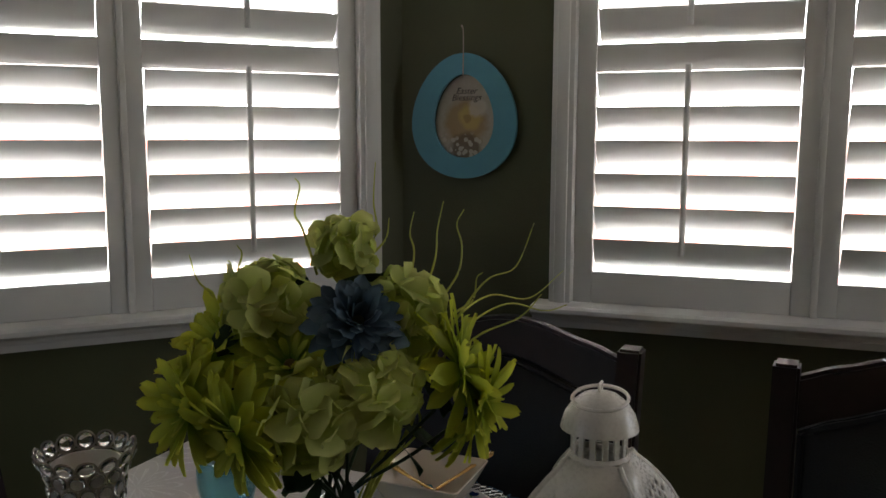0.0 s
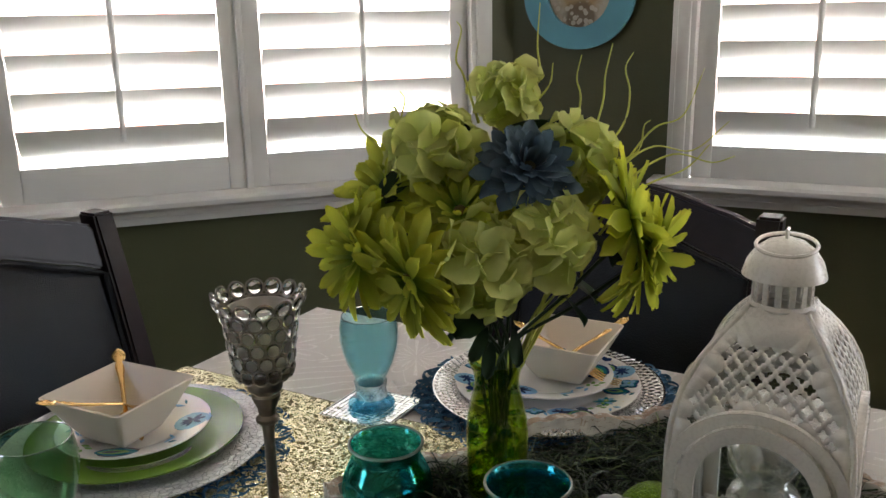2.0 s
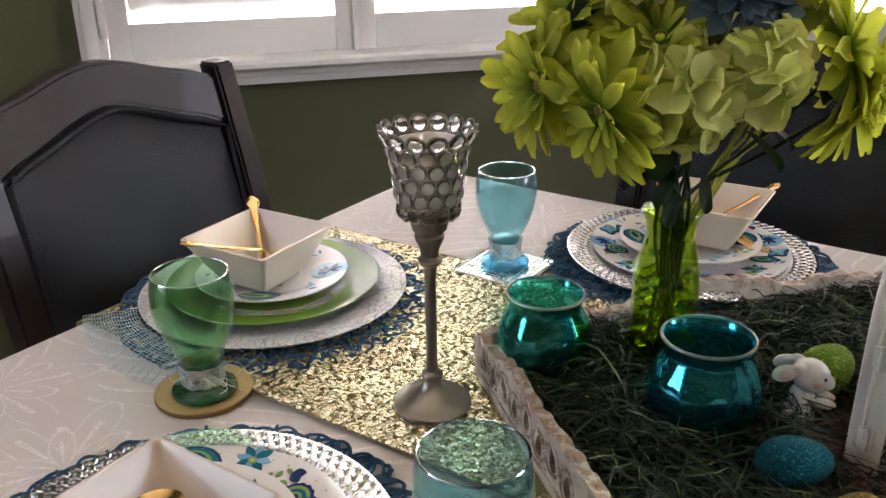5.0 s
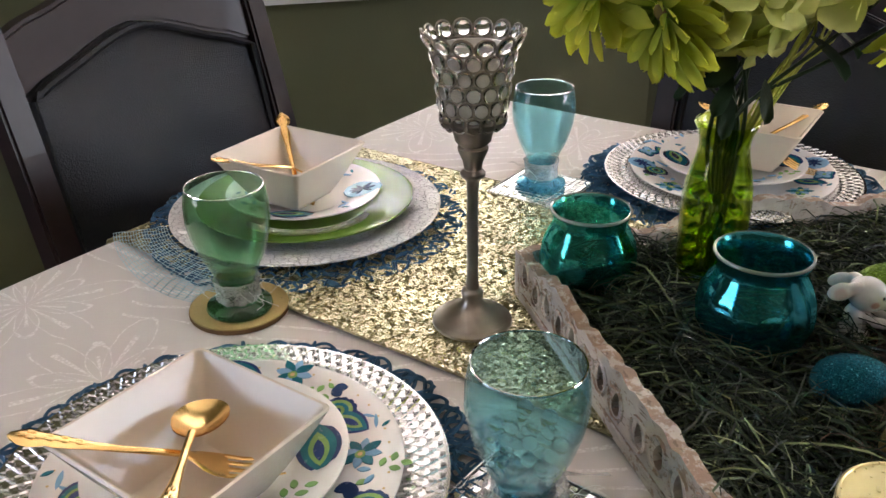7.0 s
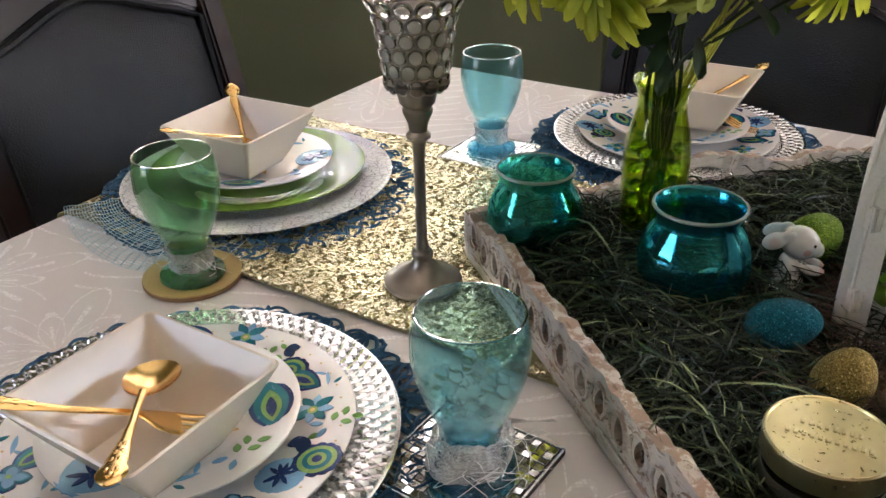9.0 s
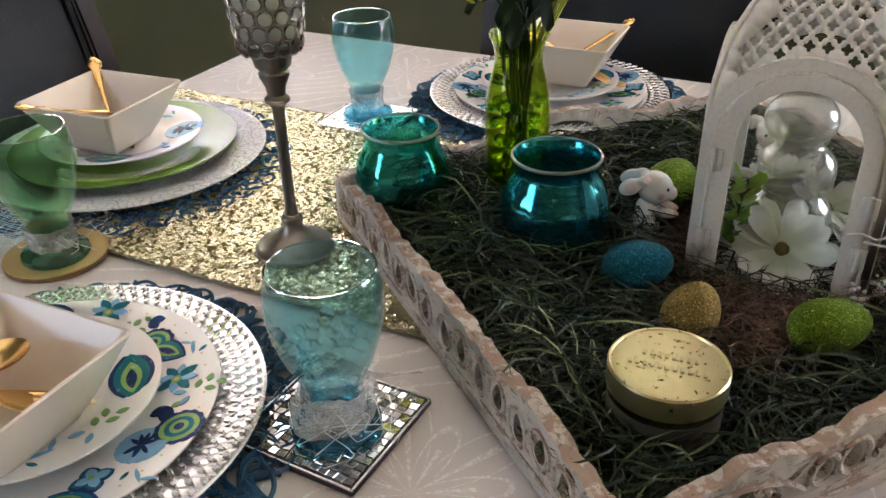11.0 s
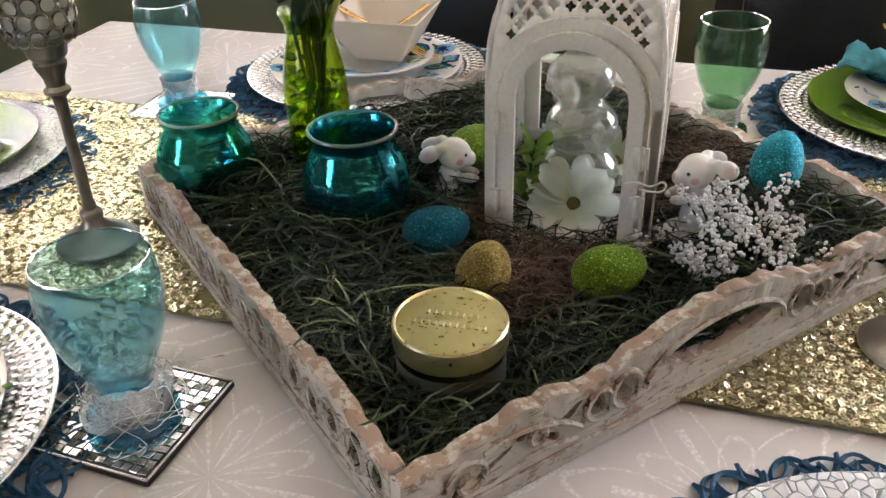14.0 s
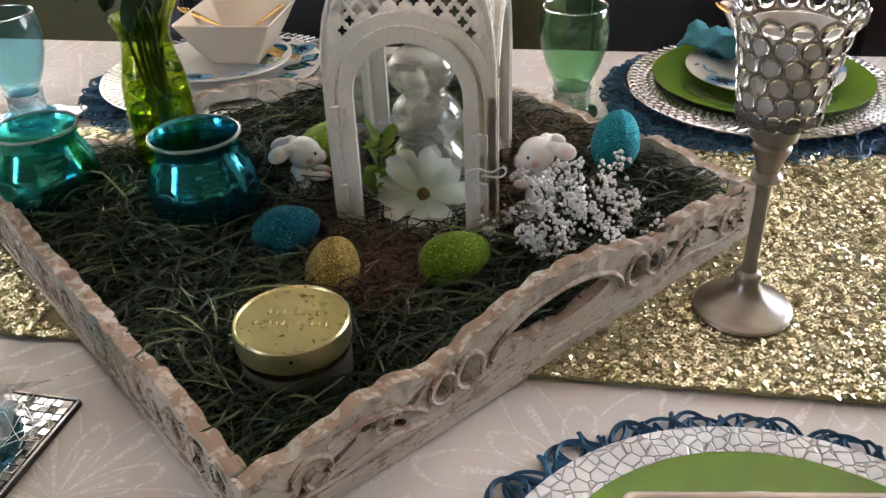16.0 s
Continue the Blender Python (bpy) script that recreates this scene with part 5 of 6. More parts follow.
def tray_side(half, handle):
    def top(x):
        u = abs(x) / half
        z = 0.047 + 0.0035 * abs(math.sin(x * 105)) + 0.010 * math.exp(-((u - 0.62) / 0.16) ** 2)
        hump = 0.024 * max(0.0, math.cos(min(math.pi / 2, abs(x) / 0.105 * math.pi / 2))) ** 0.8
        return z * (1 if hump < 0.012 or not handle else 1) + (hump if handle else hump * 0.35)
    n = 150
    loop = [(-half, 0.0)] + [(half, 0.0)] + [(half - 2 * half * k / n, top(half - 2 * half * k / n)) for k in range(n + 1)]
    holes = []
    if handle:
        holes.append([(0.052 * math.cos(a) * (1 - 0.12 * abs(math.sin(a))), 0.042 + 0.0105 * math.sin(a) + 0.010 * (1 - (math.cos(a)) ** 2) * (math.sin(a) > 0)) for k in range(28) for a in (2 * math.pi * k / 28,)])
        marks = ((0.083, 0.038, 0.009, 0.010, 0.0), (0.104, 0.036, 0.0075, 0.008, 0.2), (0.126, 0.041, 0.004, 0.010, 1.1), (0.141, 0.030, 0.004, 0.008, -1.0), (0.158, 0.042, 0.0035, 0.009, 1.3), (0.182, 0.032, 0.0028, 0.014, 1.15), (0.205, 0.027, 0.0026, 0.010, 0.7))
    else:
        marks = tuple((0.018 + 0.0275 * k, 0.031 + 0.004 * (k % 2), 0.0078, 0.0105, 0.15 * (-1) ** k) for k in range(8))
    for x, z, w, h, a in marks:
        for s in (-1, 1):
            holes.append(tear(s * x, z, w, h, s * a))
    bm = outline_solid([loop] + holes, 0.011)
    for v in bm.verts:
        v.co.y -= 0.0055
        if v.co.z > 0.040:
            v.co.y += 0.0006 * math.sin(v.co.x * 300)
    return bm


def carving_bm(half, handle):
    """Scrolls, leaf ribs and an arch in low relief on a tray side's outer face."""
    bm = bmesh.new()
    y = -0.0058
    tube(bm, [(-half + 0.01, y, 0.0125), (half - 0.01, y, 0.0125)], 0.0016, 6)
    for s in (-1, 1):
        if handle:
            tube(bm, [(s * (0.066 * math.cos(a)), y, 0.031 + 0.029 * math.sin(a)) for k in range(15) for a in (math.pi / 2 * k / 14,)], 0.0028, 6, flat=0.9)
            tube(bm, [(s * (0.083 + 0.012 * math.cos(a)), y, 0.038 + 0.013 * math.sin(a)) for k in range(16) for a in (2 * math.pi * k / 16,)], 0.0022, 6, closed=True)
            tube(bm, [(s * (0.105 + 0.0105 * math.cos(a)), y, 0.036 + 0.011 * math.sin(a)) for k in range(16) for a in (2 * math.pi * k / 16,)], 0.0020, 6, closed=True)
            for cx, cz, r, w in ((0.20, 0.029, 0.016, 1), (0.150, 0.036, 0.011, -1)):
                tube(bm, [(s * (cx + w * r * (1 - 0.75 * k / 22) * math.cos(0.36 * k)), y, cz + r * (1 - 0.75 * k / 22) * math.sin(0.36 * k)) for k in range(23)], 0.0021, 6)
            tube(bm, smooth_line([(s * 0.118, y, 0.026), (s * 0.135, y, 0.038), (s * 0.165, y, 0.046), (s * 0.19, y, 0.043)], 5), 0.0022, 6)
            tube(bm, smooth_line([(s * 0.12, y, 0.018), (s * 0.15, y, 0.023), (s * 0.185, y, 0.017), (s * 0.225, y, 0.020)], 5), 0.0020, 6)
        else:
            for k in range(8):
                x = 0.018 + 0.0275 * k
                tube(bm, [(s * (x + 0.0115 * math.cos(a)), y, 0.031 + 0.004 * (k % 2) + 0.0135 * math.sin(a)) for i in range(14) for a in (2 * math.pi * i / 14,)], 0.0016, 5, closed=True)
    return bm


for name, half, handle, mats in (("side_board", HX, True, (pose(0, -HY + 0.0055, 0), pose(0, HY - 0.0055, 0, 0, 0, 180))), ("end_board", HY - 0.0115, False, (pose(-HX + 0.0055, 0, 0, 0, 0, -90), pose(HX - 0.0055, 0, 0, 0, 0, 90)))):
    me, cv = mesh_of(name, tray_side(half, handle), M["wash"], False), mesh_of("carving", carving_bm(half, handle), M["wash"])
    for m in mats:
        part("carving", cv, None, part(name, me, None, tray, m=m))

# ---- things in the tray ----
VOTIVE_1, VOTIVE_2, VASE, JAR = (0.129, 0.771), (0.222, 0.650), (0.228, 0.738), (0.178, 0.420)
LANTERN = (0.395, 0.570)
LANTERN_POSE = pose(LANTERN[0], LANTERN[1], 0.7585, 0, 0, -46.7) @ Matrix.Scale(0.965, 4)


def strands(count, seed, keep, spread, width, length, heights, curl, mat, name, z_of=None):
    """Loose ribbons of paper or fibre, each a bent narrow strip."""
    rng = np.random.default_rng(seed)
    V, F = [], []
    made = 0
    while made < count:
        p = spread(rng)
        if not keep(p[0], p[1]):
            continue
        a, L = rng.uniform(0, 2 * np.pi), rng.uniform(*length)
        z = rng.uniform(*heights) + (z_of(p[0], p[1]) if z_of else 0)
        turn, rise, w = rng.normal(0, curl), rng.uniform(-0.2, 0.75), width * rng.uniform(0.7, 1.3)
        tw = rng.uniform(0, 3.14)
        b = len(V)
        x, y = p
        n = 6
        for k in range(n):
            u = k / (n - 1)
            side = (math.cos(a + 1.57) * math.cos(tw), math.sin(a + 1.57) * math.cos(tw), math.sin(tw))
            hz = z + L * rise * u * (1 - 0.85 * u)
            taper = w * (0.5 if k < n - 1 else 0.15)
            V.append((x - side[0] * taper, y - side[1] * taper, hz - side[2] * taper))
            V.append((x + side[0] * taper, y + side[1] * taper, hz + side[2] * taper))
            x += L / n * math.cos(a)
            y += L / n * math.sin(a)
            a += turn / n + rng.normal(0, 0.12)
            tw += rng.normal(0, 0.3)
            if not (abs(x - 0.329) < 0.236 and abs(y - 0.588) < 0.230):
                x, y = min(max(x, 0.098), 0.560), min(max(y, 0.363), 0.812)
        for k in range(n - 1):
            F.append((b + 2 * k, b + 2 * k + 1, b + 2 * k + 3, b + 2 * k + 2))
        made += 1
    me = bpy.data.meshes.new(name)
    me.from_pydata(V, [], F)
    me.materials.append(mat)
    for q in me.polygons:
        q.use_smooth = True
    return me


def clear_spot(x, y):
    for (cx, cy), r in ((VOTIVE_1, 0.041), (VOTIVE_2, 0.043), (VASE, 0.031), (JAR, 0.036), ((0.248, 0.561), 0.022), ((0.250, 0.494), 0.020), ((0.319, 0.437), 0.022), ((0.307, 0.636), 0.020), ((0.296, 0.606), 0.020), ((0.436, 0.473), 0.020), ((0.432, 0.425), 0.02)):
        if (x - cx) ** 2 + (y - cy) ** 2 < r * r:
            return False
    lx, ly = (LANTERN_POSE.inverted() @ Vector((x, y, 0))).xy
    return not (abs(lx) < 0.074 and abs(ly) < 0.072)


def mound(x, y):
    d = min(abs(x - 0.093), abs(x - 0.565), abs(y - 0.352), abs(y - 0.824))
    far = min(1.0, max(0.0, (math.hypot((x - 0.335) * 0.8, y - 0.505) - 0.085) / 0.07))
    return 0.003 + 0.019 * far * min(1, d / 0.04) + 0.006 * noise.noise((x * 14, y * 14, 1.0))


def in_tray(rng):
    q = TRAY @ Vector((rng.uniform(-HX + 0.014, HX - 0.014), rng.uniform(-HY + 0.014, HY - 0.014), 0))
    return q.x, q.y


tagged(part("paper_grass", strands(19000, 5, clear_spot, in_tray, 0.0014, (0.035, 0.105), (0.757, 0.775), 1.9, M["grass"], "paper_grass", mound), None), "dark green shredded paper grass filling the tray", "grass", kind="stuff")
for cx, cy, sd, n, zz in ((0.290, 0.478, 0.032, 1500, 0.782), (0.325, 0.595, 0.026, 700, 0.780), (0.500, 0.560, 0.036, 1500, 0.790), (0.455, 0.495, 0.028, 600, 0.782)):
    tagged(part("moss_nest", strands(n, int(cx * 1000), clear_spot, lambda rng, c=(cx, cy), s=sd: (rng.normal(c[0], s), rng.normal(c[1], s * 0.8)), 0.0006, (0.015, 0.05), (zz - 0.012, zz + 0.016), 3.0, M["nest"], "moss_nest", None), None), "brown fibre nest lying on the paper grass", "nest", "fibre nests", kind="stuff")


VOTIVE = [(0, 0), (0.027, 0), (0.031, 0.003), (0.038, 0.013), (0.0428, 0.027), (0.0435, 0.036), (0.0415, 0.049), (0.0365, 0.060), (0.0325, 0.067), (0.0318, 0.071), (0.0335, 0.0755), (0.0350, 0.0785), (0.0352, 0.081), (0.0335, 0.0822), (0.0312, 0.079), (0.0300, 0.071), (0.0305, 0.066), (0.035, 0.058), (0.0398, 0.048), (0.0418, 0.036), (0.041, 0.027), (0.036, 0.014), (0.029, 0.005), (0, 0.004)]
for (x, y), mat, k, lab in ((VOTIVE_1, "votive_green", 1.0, "green"), (VOTIVE_2, "votive_blue", 1.05, "blue")):
    v = thing("votive_jar", pose(x, y, 0.7735 if k == 1.0 else 0.776), f"round teal {lab} mirrored glass votive jar with soft ribs", "votive jar", "teal votive jars")
    part("body", lathe(scaled(VOTIVE, k, k), 84, lambda a, z: 1 - 0.026 * abs(math.cos(7 * a)) ** 3 * math.exp(-((z - 0.035) / 0.022) ** 2)), M[mat], v)
    bm = bmesh.new()
    tube(bm, [(0.0345 * k * math.cos(a), 0.0345 * k * math.sin(a), 0.0810 * k) for i in range(48) for a in (2 * math.pi * i / 48,)], 0.0016, 8, closed=True)
    part("rim", bm, M["votive_rim"], v, "thick grey-green glass rim")

jar = thing("jar_candle", pose(*JAR, 0.7585, 0, 0, -43), "candle jar with an embossed gold metal lid", "candle")
part("glass", lathe([(0, 0), (0.032, 0), (0.034, 0.003), (0.034, 0.054), (0.0325, 0.055), (0.0320, 0.054), (0.0320, 0.004), (0, 0.003)], 56), M["jar"], jar)
part("wax", lathe([(0, 0.005), (0.0312, 0.005), (0.0312, 0.046), (0, 0.046)], 40), M["cream_wax"], jar)
part("label", lathe([(0.0343, 0.012), (0.0348, 0.012), (0.0348, 0.048), (0.0343, 0.048)], 56), M["label"], jar, "cream paper label")
lid = part("lid", lathe([(0, 0.054), (0.0358, 0.054), (0.0362, 0.0555), (0.0362, 0.0690), (0.0352, 0.0702), (0.0342, 0.0698), (0.0338, 0.0690), (0, 0.0690)], 72), M["lidgold"], jar, "shiny gold lid")
for row, (z, n, w, hgt) in enumerate(((0.006, 8, 0.0022, 0.0045), (-0.005, 11, 0.0026, 0.0042))):
    for k in range(n):
        x = (k - (n - 1) / 2) * 0.0044
        part("embossing", box(x - w / 2, x + w / 2, z - hgt / 2, z + hgt / 2, 0.0688, 0.0704, 0.0004, seg=1), M["lidgold"], lid)
for k in range(10):
    a = -90 + (k - 4.5) * 11
    part("lettering_bar", box(0.0347, 0.0351, -0.0022, 0.0022, 0.036, 0.0405), M["ink"], jar, m=pose(0, 0, 0, 0, 0, a))


def egg_bm(r=0.0212, h=0.0295):
    bm = bmesh.new()
    bmesh.ops.create_uvsphere(bm, u_segments=36, v_segments=22, radius=1)
    for v in bm.verts:
        k = 1 - 0.14 * v.co.z
        v.co = Vector((v.co.x * r * k, v.co.y * r * k, v.co.z * h))
    return bm


for x, y, z, mat, rx, rz, lab, k in ((0.248, 0.561, 0.800, "egg_blue", 72, 60, "teal blue", 0.94), (0.250, 0.494, 0.797, "egg_gold", 18, 20, "gold", 0.95), (0.319, 0.437, 0.805, "egg_green", 74, 62, "lime green", 0.92), (0.526, 0.472, 0.822, "egg_sky", 8, 0, "light blue", 0.98), (0.343, 0.660, 0.808, "egg_green", 75, 110, "lime green", 1.0)):
    eg = part("egg", egg_bm(), M[mat], m=pose(x, y, z, rx, 0, rz) @ Matrix.Scale(k, 4))
    tagged(eg, f"{lab} glitter egg lying in the paper grass", "egg", "glitter eggs")


def blob(balls, voxel, mat, m, label, name, category, group="", smooth=6):
    bm = bmesh.new()
    for c, r, rot in balls:
        bmesh.ops.create_icosphere(bm, subdivisions=3, radius=1, matrix=pose(*c, *rot) @ Matrix.Diagonal((*r, 1)))
    ob = part(name, bm, mat, m=m)
    re = ob.modifiers.new("merge", "REMESH")
    re.mode, re.voxel_size, re.use_smooth_shade = "VOXEL", voxel, True
    sm = ob.modifiers.new("soften", "SMOOTH")
    sm.factor, sm.iterations = 0.5, smooth
    return tagged(ob, label, category, group)


RABBIT = [((-0.003, 0, 0.020), (0.0165, 0.0155, 0.024), (0, -4, 0)), ((-0.002, 0, 0.043), (0.0125, 0.012, 0.014), (0, 0, 0)), ((0.003, 0, 0.066), (0.0185, 0.0160, 0.0165), (0, 14, 0)), ((0.018, 0, 0.061), (0.0080, 0.0085, 0.0078), (0, 0, 0)), ((-0.009, 0.010, 0.075), (0.008, 0.0045, 0.006), (0, 8, -16)), ((-0.009, -0.010, 0.075), (0.008, 0.0045, 0.006), (0, 8, 16)),
          ((-0.021, 0.0125, 0.0700), (0.0125, 0.0040, 0.0085), (14, -24, -6)), ((-0.021, -0.0125, 0.0700), (0.0125, 0.0040, 0.0085), (-14, -24, 6)), ((0.017, 0.0085, 0.043), (0.0125, 0.0050, 0.0055), (0, 6, -10)), ((0.017, -0.0085, 0.043), (0.0125, 0.0050, 0.0055), (0, 6, 10)), ((0.008, 0.011, 0.006), (0.016, 0.008, 0.007), (0, 0, 0)), ((0.008, -0.011, 0.006), (0.016, 0.008, 0.007), (0, 0, 0))]
for x, y, z, rz in ((0.307, 0.636, 0.7640, -34), (0.436, 0.473, 0.7800, 158), (0.457, 0.672, 0.7750, -110)):
    blob(RABBIT, 0.0012, M["ceramic"], pose(x, y, z, 0, 0, rz) @ Matrix.Diagonal((0.84, 0.84, 0.88, 1)), "small white glazed ceramic rabbit figurine in the grass", "rabbit_figurine", "figurine", "ceramic rabbits", 4)

# ---- lantern ----
lantern = thing("lantern", LANTERN_POSE, "ivory enamelled metal lantern with pierced roof and arched door", "lantern")
LX = 0.069


def arch(half, spring, rise, z0, n=20):
    return [(-half, z0), (half, z0), (half, spring)] + [(half * math.cos(a), spring + rise * math.sin(a)) for k in range(1, n) for a in (math.pi * k / n,)] + [(-half, spring)]


face = outline_solid([arch(LX, 0.143, 0.066, 0.0), arch(0.0490, 0.143, 0.049, 0.012)], 0.006)
face = mesh_of("arched_panel", face, M["lantern"], False)
pane_me = mesh_of("pane", box(-0.05, 0.05, 0.004, 0.006, 0.010, 0.19), M["pane"], False)
DOME = [(0.150, 0.0670), (0.168, 0.0668), (0.186, 0.0655), (0.204, 0.0625), (0.222, 0.0570), (0.238, 0.0495), (0.252, 0.0405), (0.263, 0.0320), (0.270, 0.0255), (0.276, 0.0220)]


def dome_at(s):
    """Height and half width at a way s along the roof's curve."""
    run = 0.0
    for (z0, w0), (z1, w1) in zip(DOME, DOME[1:]):
        d = math.hypot(z1 - z0, w1 - w0)
        if s <= run + d or (z1, w1) == DOME[-1]:
            k = min(1.0, (s - run) / d)
            return z0 + (z1 - z0) * k, w0 + (w1 - w0) * k
        run += d


SLEN = sum(math.hypot(b[0] - a[0], b[1] - a[1]) for a, b in zip(DOME, DOME[1:]))
n = 26
outer = [(dome_at(SLEN * k / n)[1], SLEN * k / n) for k in range(n + 1)]
outer = outer + [(-x, s) for x, s in outer[::-1]] + [(-0.060 * math.cos(math.pi * k / 16), 0.050 * math.sin(math.pi * k / 16)) for k in range(17)]
holes = []
step = 0.0124
for j in range(17):
    for i in range(-7, 8):
        x, s = (i + 0.5 * (j % 2)) * step, 0.012 + j * step * 0.62
        if (x / 0.069) ** 2 + (s / 0.061) ** 2 < 1 or s > SLEN - 0.026 or abs(x) + 0.0085 > dome_at(s)[1] * (0.96 if s < 0.07 else 0.90):
            continue
        holes.append([(x + r * math.cos(a), s + r * math.sin(a)) for k in range(20) for a in (2 * math.pi * k / 20,) for r in (0.0016 + 0.0027 * abs(math.cos(2 * a)) ** 0.8,)])
bm = bmesh.new()
edges = []
for loop in [outer] + holes:
    vs = [bm.verts.new((x, 0, s)) for x, s in loop]
    edges += [bm.edges.new((vs[i], vs[(i + 1) % len(vs)])) for i in range(len(vs))]
bmesh.ops.triangle_fill(bm, edges=edges, use_beauty=True, use_dissolve=False)
for v in bm.verts:
    z, w = dome_at(v.co.z)
    v.co.y, v.co.z = -w, z
bmesh.ops.recalc_face_normals(bm, faces=bm.faces)
roof_me = mesh_of("roof_panel", bm, M["lantern"])
for k in range(4):
    turn = pose(0, 0, 0, 0, 0, 90 * k)
    part("arched_panel", face, None, lantern, m=turn @ pose(0, -LX, 0))
    part("pane", pane_me, None, lantern, m=turn @ pose(0, -LX + 0.004, 0)).visible_shadow = False
    rp = part("roof_panel", roof_me, None, lantern, "pierced quatrefoil lattice", m=turn)
    so = rp.modifiers.new("thickness", "SOLIDIFY")
    so.thickness, so.offset = 0.0022, 0
    bm = bmesh.new()
    tube(bm, [(w, -w, z) for z, w in DOME], 0.0026, 8)
    part("roof_rib", bm, M["lantern"], lantern, m=turn)
    bm = bmesh.new()
    tube(bm, [(x, 0, z) for x, z in arch(0.060, 0.137, 0.059, 0.0)[1:]] + [(-0.060, 0, 0.0)], 0.0016, 6)
    part("arch_bead", bm, M["lantern"], lantern, m=turn @ pose(0, -LX, 0))
door = part("door", outline_solid([arch(0.0560, 0.143, 0.057, 0.006), arch(0.0440, 0.143, 0.0440, 0.018)], 0.005), M["lantern"], lantern, m=pose(0, -LX - 0.0052, 0), smooth=False)
for s, zs in ((-1, (0.055, 0.125)), (1, (0.062, 0.105))):
    for z in zs:
        bm = bmesh.new()
        tube(bm, [(s * 0.0568, -0.001, z - 0.010), (s * 0.0568, -0.001, z + 0.010)], 0.0022, 8)
        box(s * 0.0568 - 0.006, s * 0.0568 + 0.006, -0.0012, 0.001, z - 0.009, z + 0.009, 0.0005, bm)
        part("hinge", bm, M["lantern"], door)
bm = bmesh.new()
tube(bm, smooth_line([(0.046, -0.003, 0.083), (0.056, -0.004, 0.086), (0.066, -0.005, 0.084), (0.075, -0.005, 0.089), (0.078, -0.005, 0.085), (0.073, -0.005, 0.080), (0.058, -0.004, 0.080)], 4), 0.0009, 6)
part("latch", bm, M["lantern"], door)
part("base", box(-LX, LX, -LX, LX, 0, 0.008, 0.002), M["lantern"], lantern)
bar_me = mesh_of("neck_bar", box(-0.0026, 0.0026, 0.0215, 0.0230, 0.276, 0.302, 0.0004, seg=1), M["lantern"], False)
for k in range(14):
    part("neck_bar", bar_me, None, lantern, m=pose(0, 0, 0, 0, 0, 360 * k / 14))
part("neck_ring", lathe([(0.0205, 0.272), (0.0250, 0.272), (0.0255, 0.276), (0.0235, 0.2785), (0.0215, 0.2785)], 40), M["lantern"], lantern)
part("cap", lathe([(0.0, 0.330), (0.004, 0.3298), (0.014, 0.3265), (0.0225, 0.320), (0.0285, 0.311), (0.0312, 0.302), (0.0318, 0.299), (0.0300, 0.2985), (0.0225, 0.300), (0.0, 0.301)], 48), M["lantern"], lantern)
bm = bmesh.new()
tube(bm, [(0.0225 * math.cos(a), 0.0225 * math.sin(a), 0.3235 + 0.004 * math.sin(a)) for k in range(32) for a in (2 * math.pi * k / 32,)], 0.0016, 6, closed=True)
tube(bm, [(0.0, -0.004, 0.329), (0.0, -0.004, 0.336), (0, 0.004, 0.336), (0, 0.004, 0.329)], 0.0014, 6)
part("ring_handle", bm, M["lantern"], lantern)

FIGURE = [((0, 0, 0.040), (0.033, 0.030, 0.040), (0, 0, 0)), ((0.0, 0, 0.092), (0.0285, 0.027, 0.029), (0, 0, 0)), ((-0.003, 0, 0.138), (0.0262, 0.025, 0.0255), (0, 0, 0)), ((-0.008, 0.004, 0.160), (0.0075, 0.006, 0.014), (0, 10, 0)), ((0.007, 0.006, 0.160), (0.0075, 0.006, 0.014), (0, -12, 0)), ((0, -0.02, 0.083), (0.020, 0.010, 0.010), (0, 0, 0)), ((-0.014, -0.016, 0.012), (0.014, 0.018, 0.012), (0, 0, 0)), ((0.014, -0.016, 0.012), (0.014, 0.018, 0.012), (0, 0, 0))]
blob(FIGURE, 0.0022, M["figure_glass"], LANTERN_POSE @ pose(0.0, 0.004, 0.009) @ Matrix.Diagonal((1.12, 1.12, 0.93, 1)), "clear moulded glass rabbit jar standing inside the lantern", "glass_figurine", "figurine", "", 3)


# ---- flowers ----
def petal_mesh(name, L, w, mat, bend=0.3, cup=0.15, blunt=0.6, nx=4, ny=7, ruffle=0.0, ripple=3.0):
    """A petal along +x that bends upward or down, cupped across; 'along' runs from throat to tip."""
    V, F, A = [], [], []
    for j in range(ny + 1):
        v = j / ny
        wid = w * (math.sin(math.pi * min(0.5, v * blunt)) ** 0.7) * (1 if v < 0.78 else math.sqrt(max(0.02, 1 - ((v - 0.78) / 0.225) ** 2)))
        for i in range(nx + 1):
            u = -1 + 2 * i / nx
            z = bend * L * v * v + cup * w * u * u * v + ruffle * w * math.sin(ripple * u + 4 * v) * v
            V.append((L * v, wid * u, z))
            A.append(v)
    for j in range(ny):
        for i in range(nx):
            a = j * (nx + 1) + i
            F.append((a, a + 1, a + nx + 2, a + nx + 1))
    me = bpy.data.meshes.new(name)
    me.from_pydata(V, [], F)
    at = me.attributes.new("along", "FLOAT", "POINT")
    at.data.foreach_set("value", A)
    me.materials.append(mat)
    for p in me.polygons:
        p.use_smooth = True
    return me


def facing(c, way, spin=0.0):
    m = Vector(way).normalized().to_track_quat("Z", "Y").to_matrix().to_4x4()
    m.translation = c
    return m @ pose(0, 0, 0, 0, 0, spin)


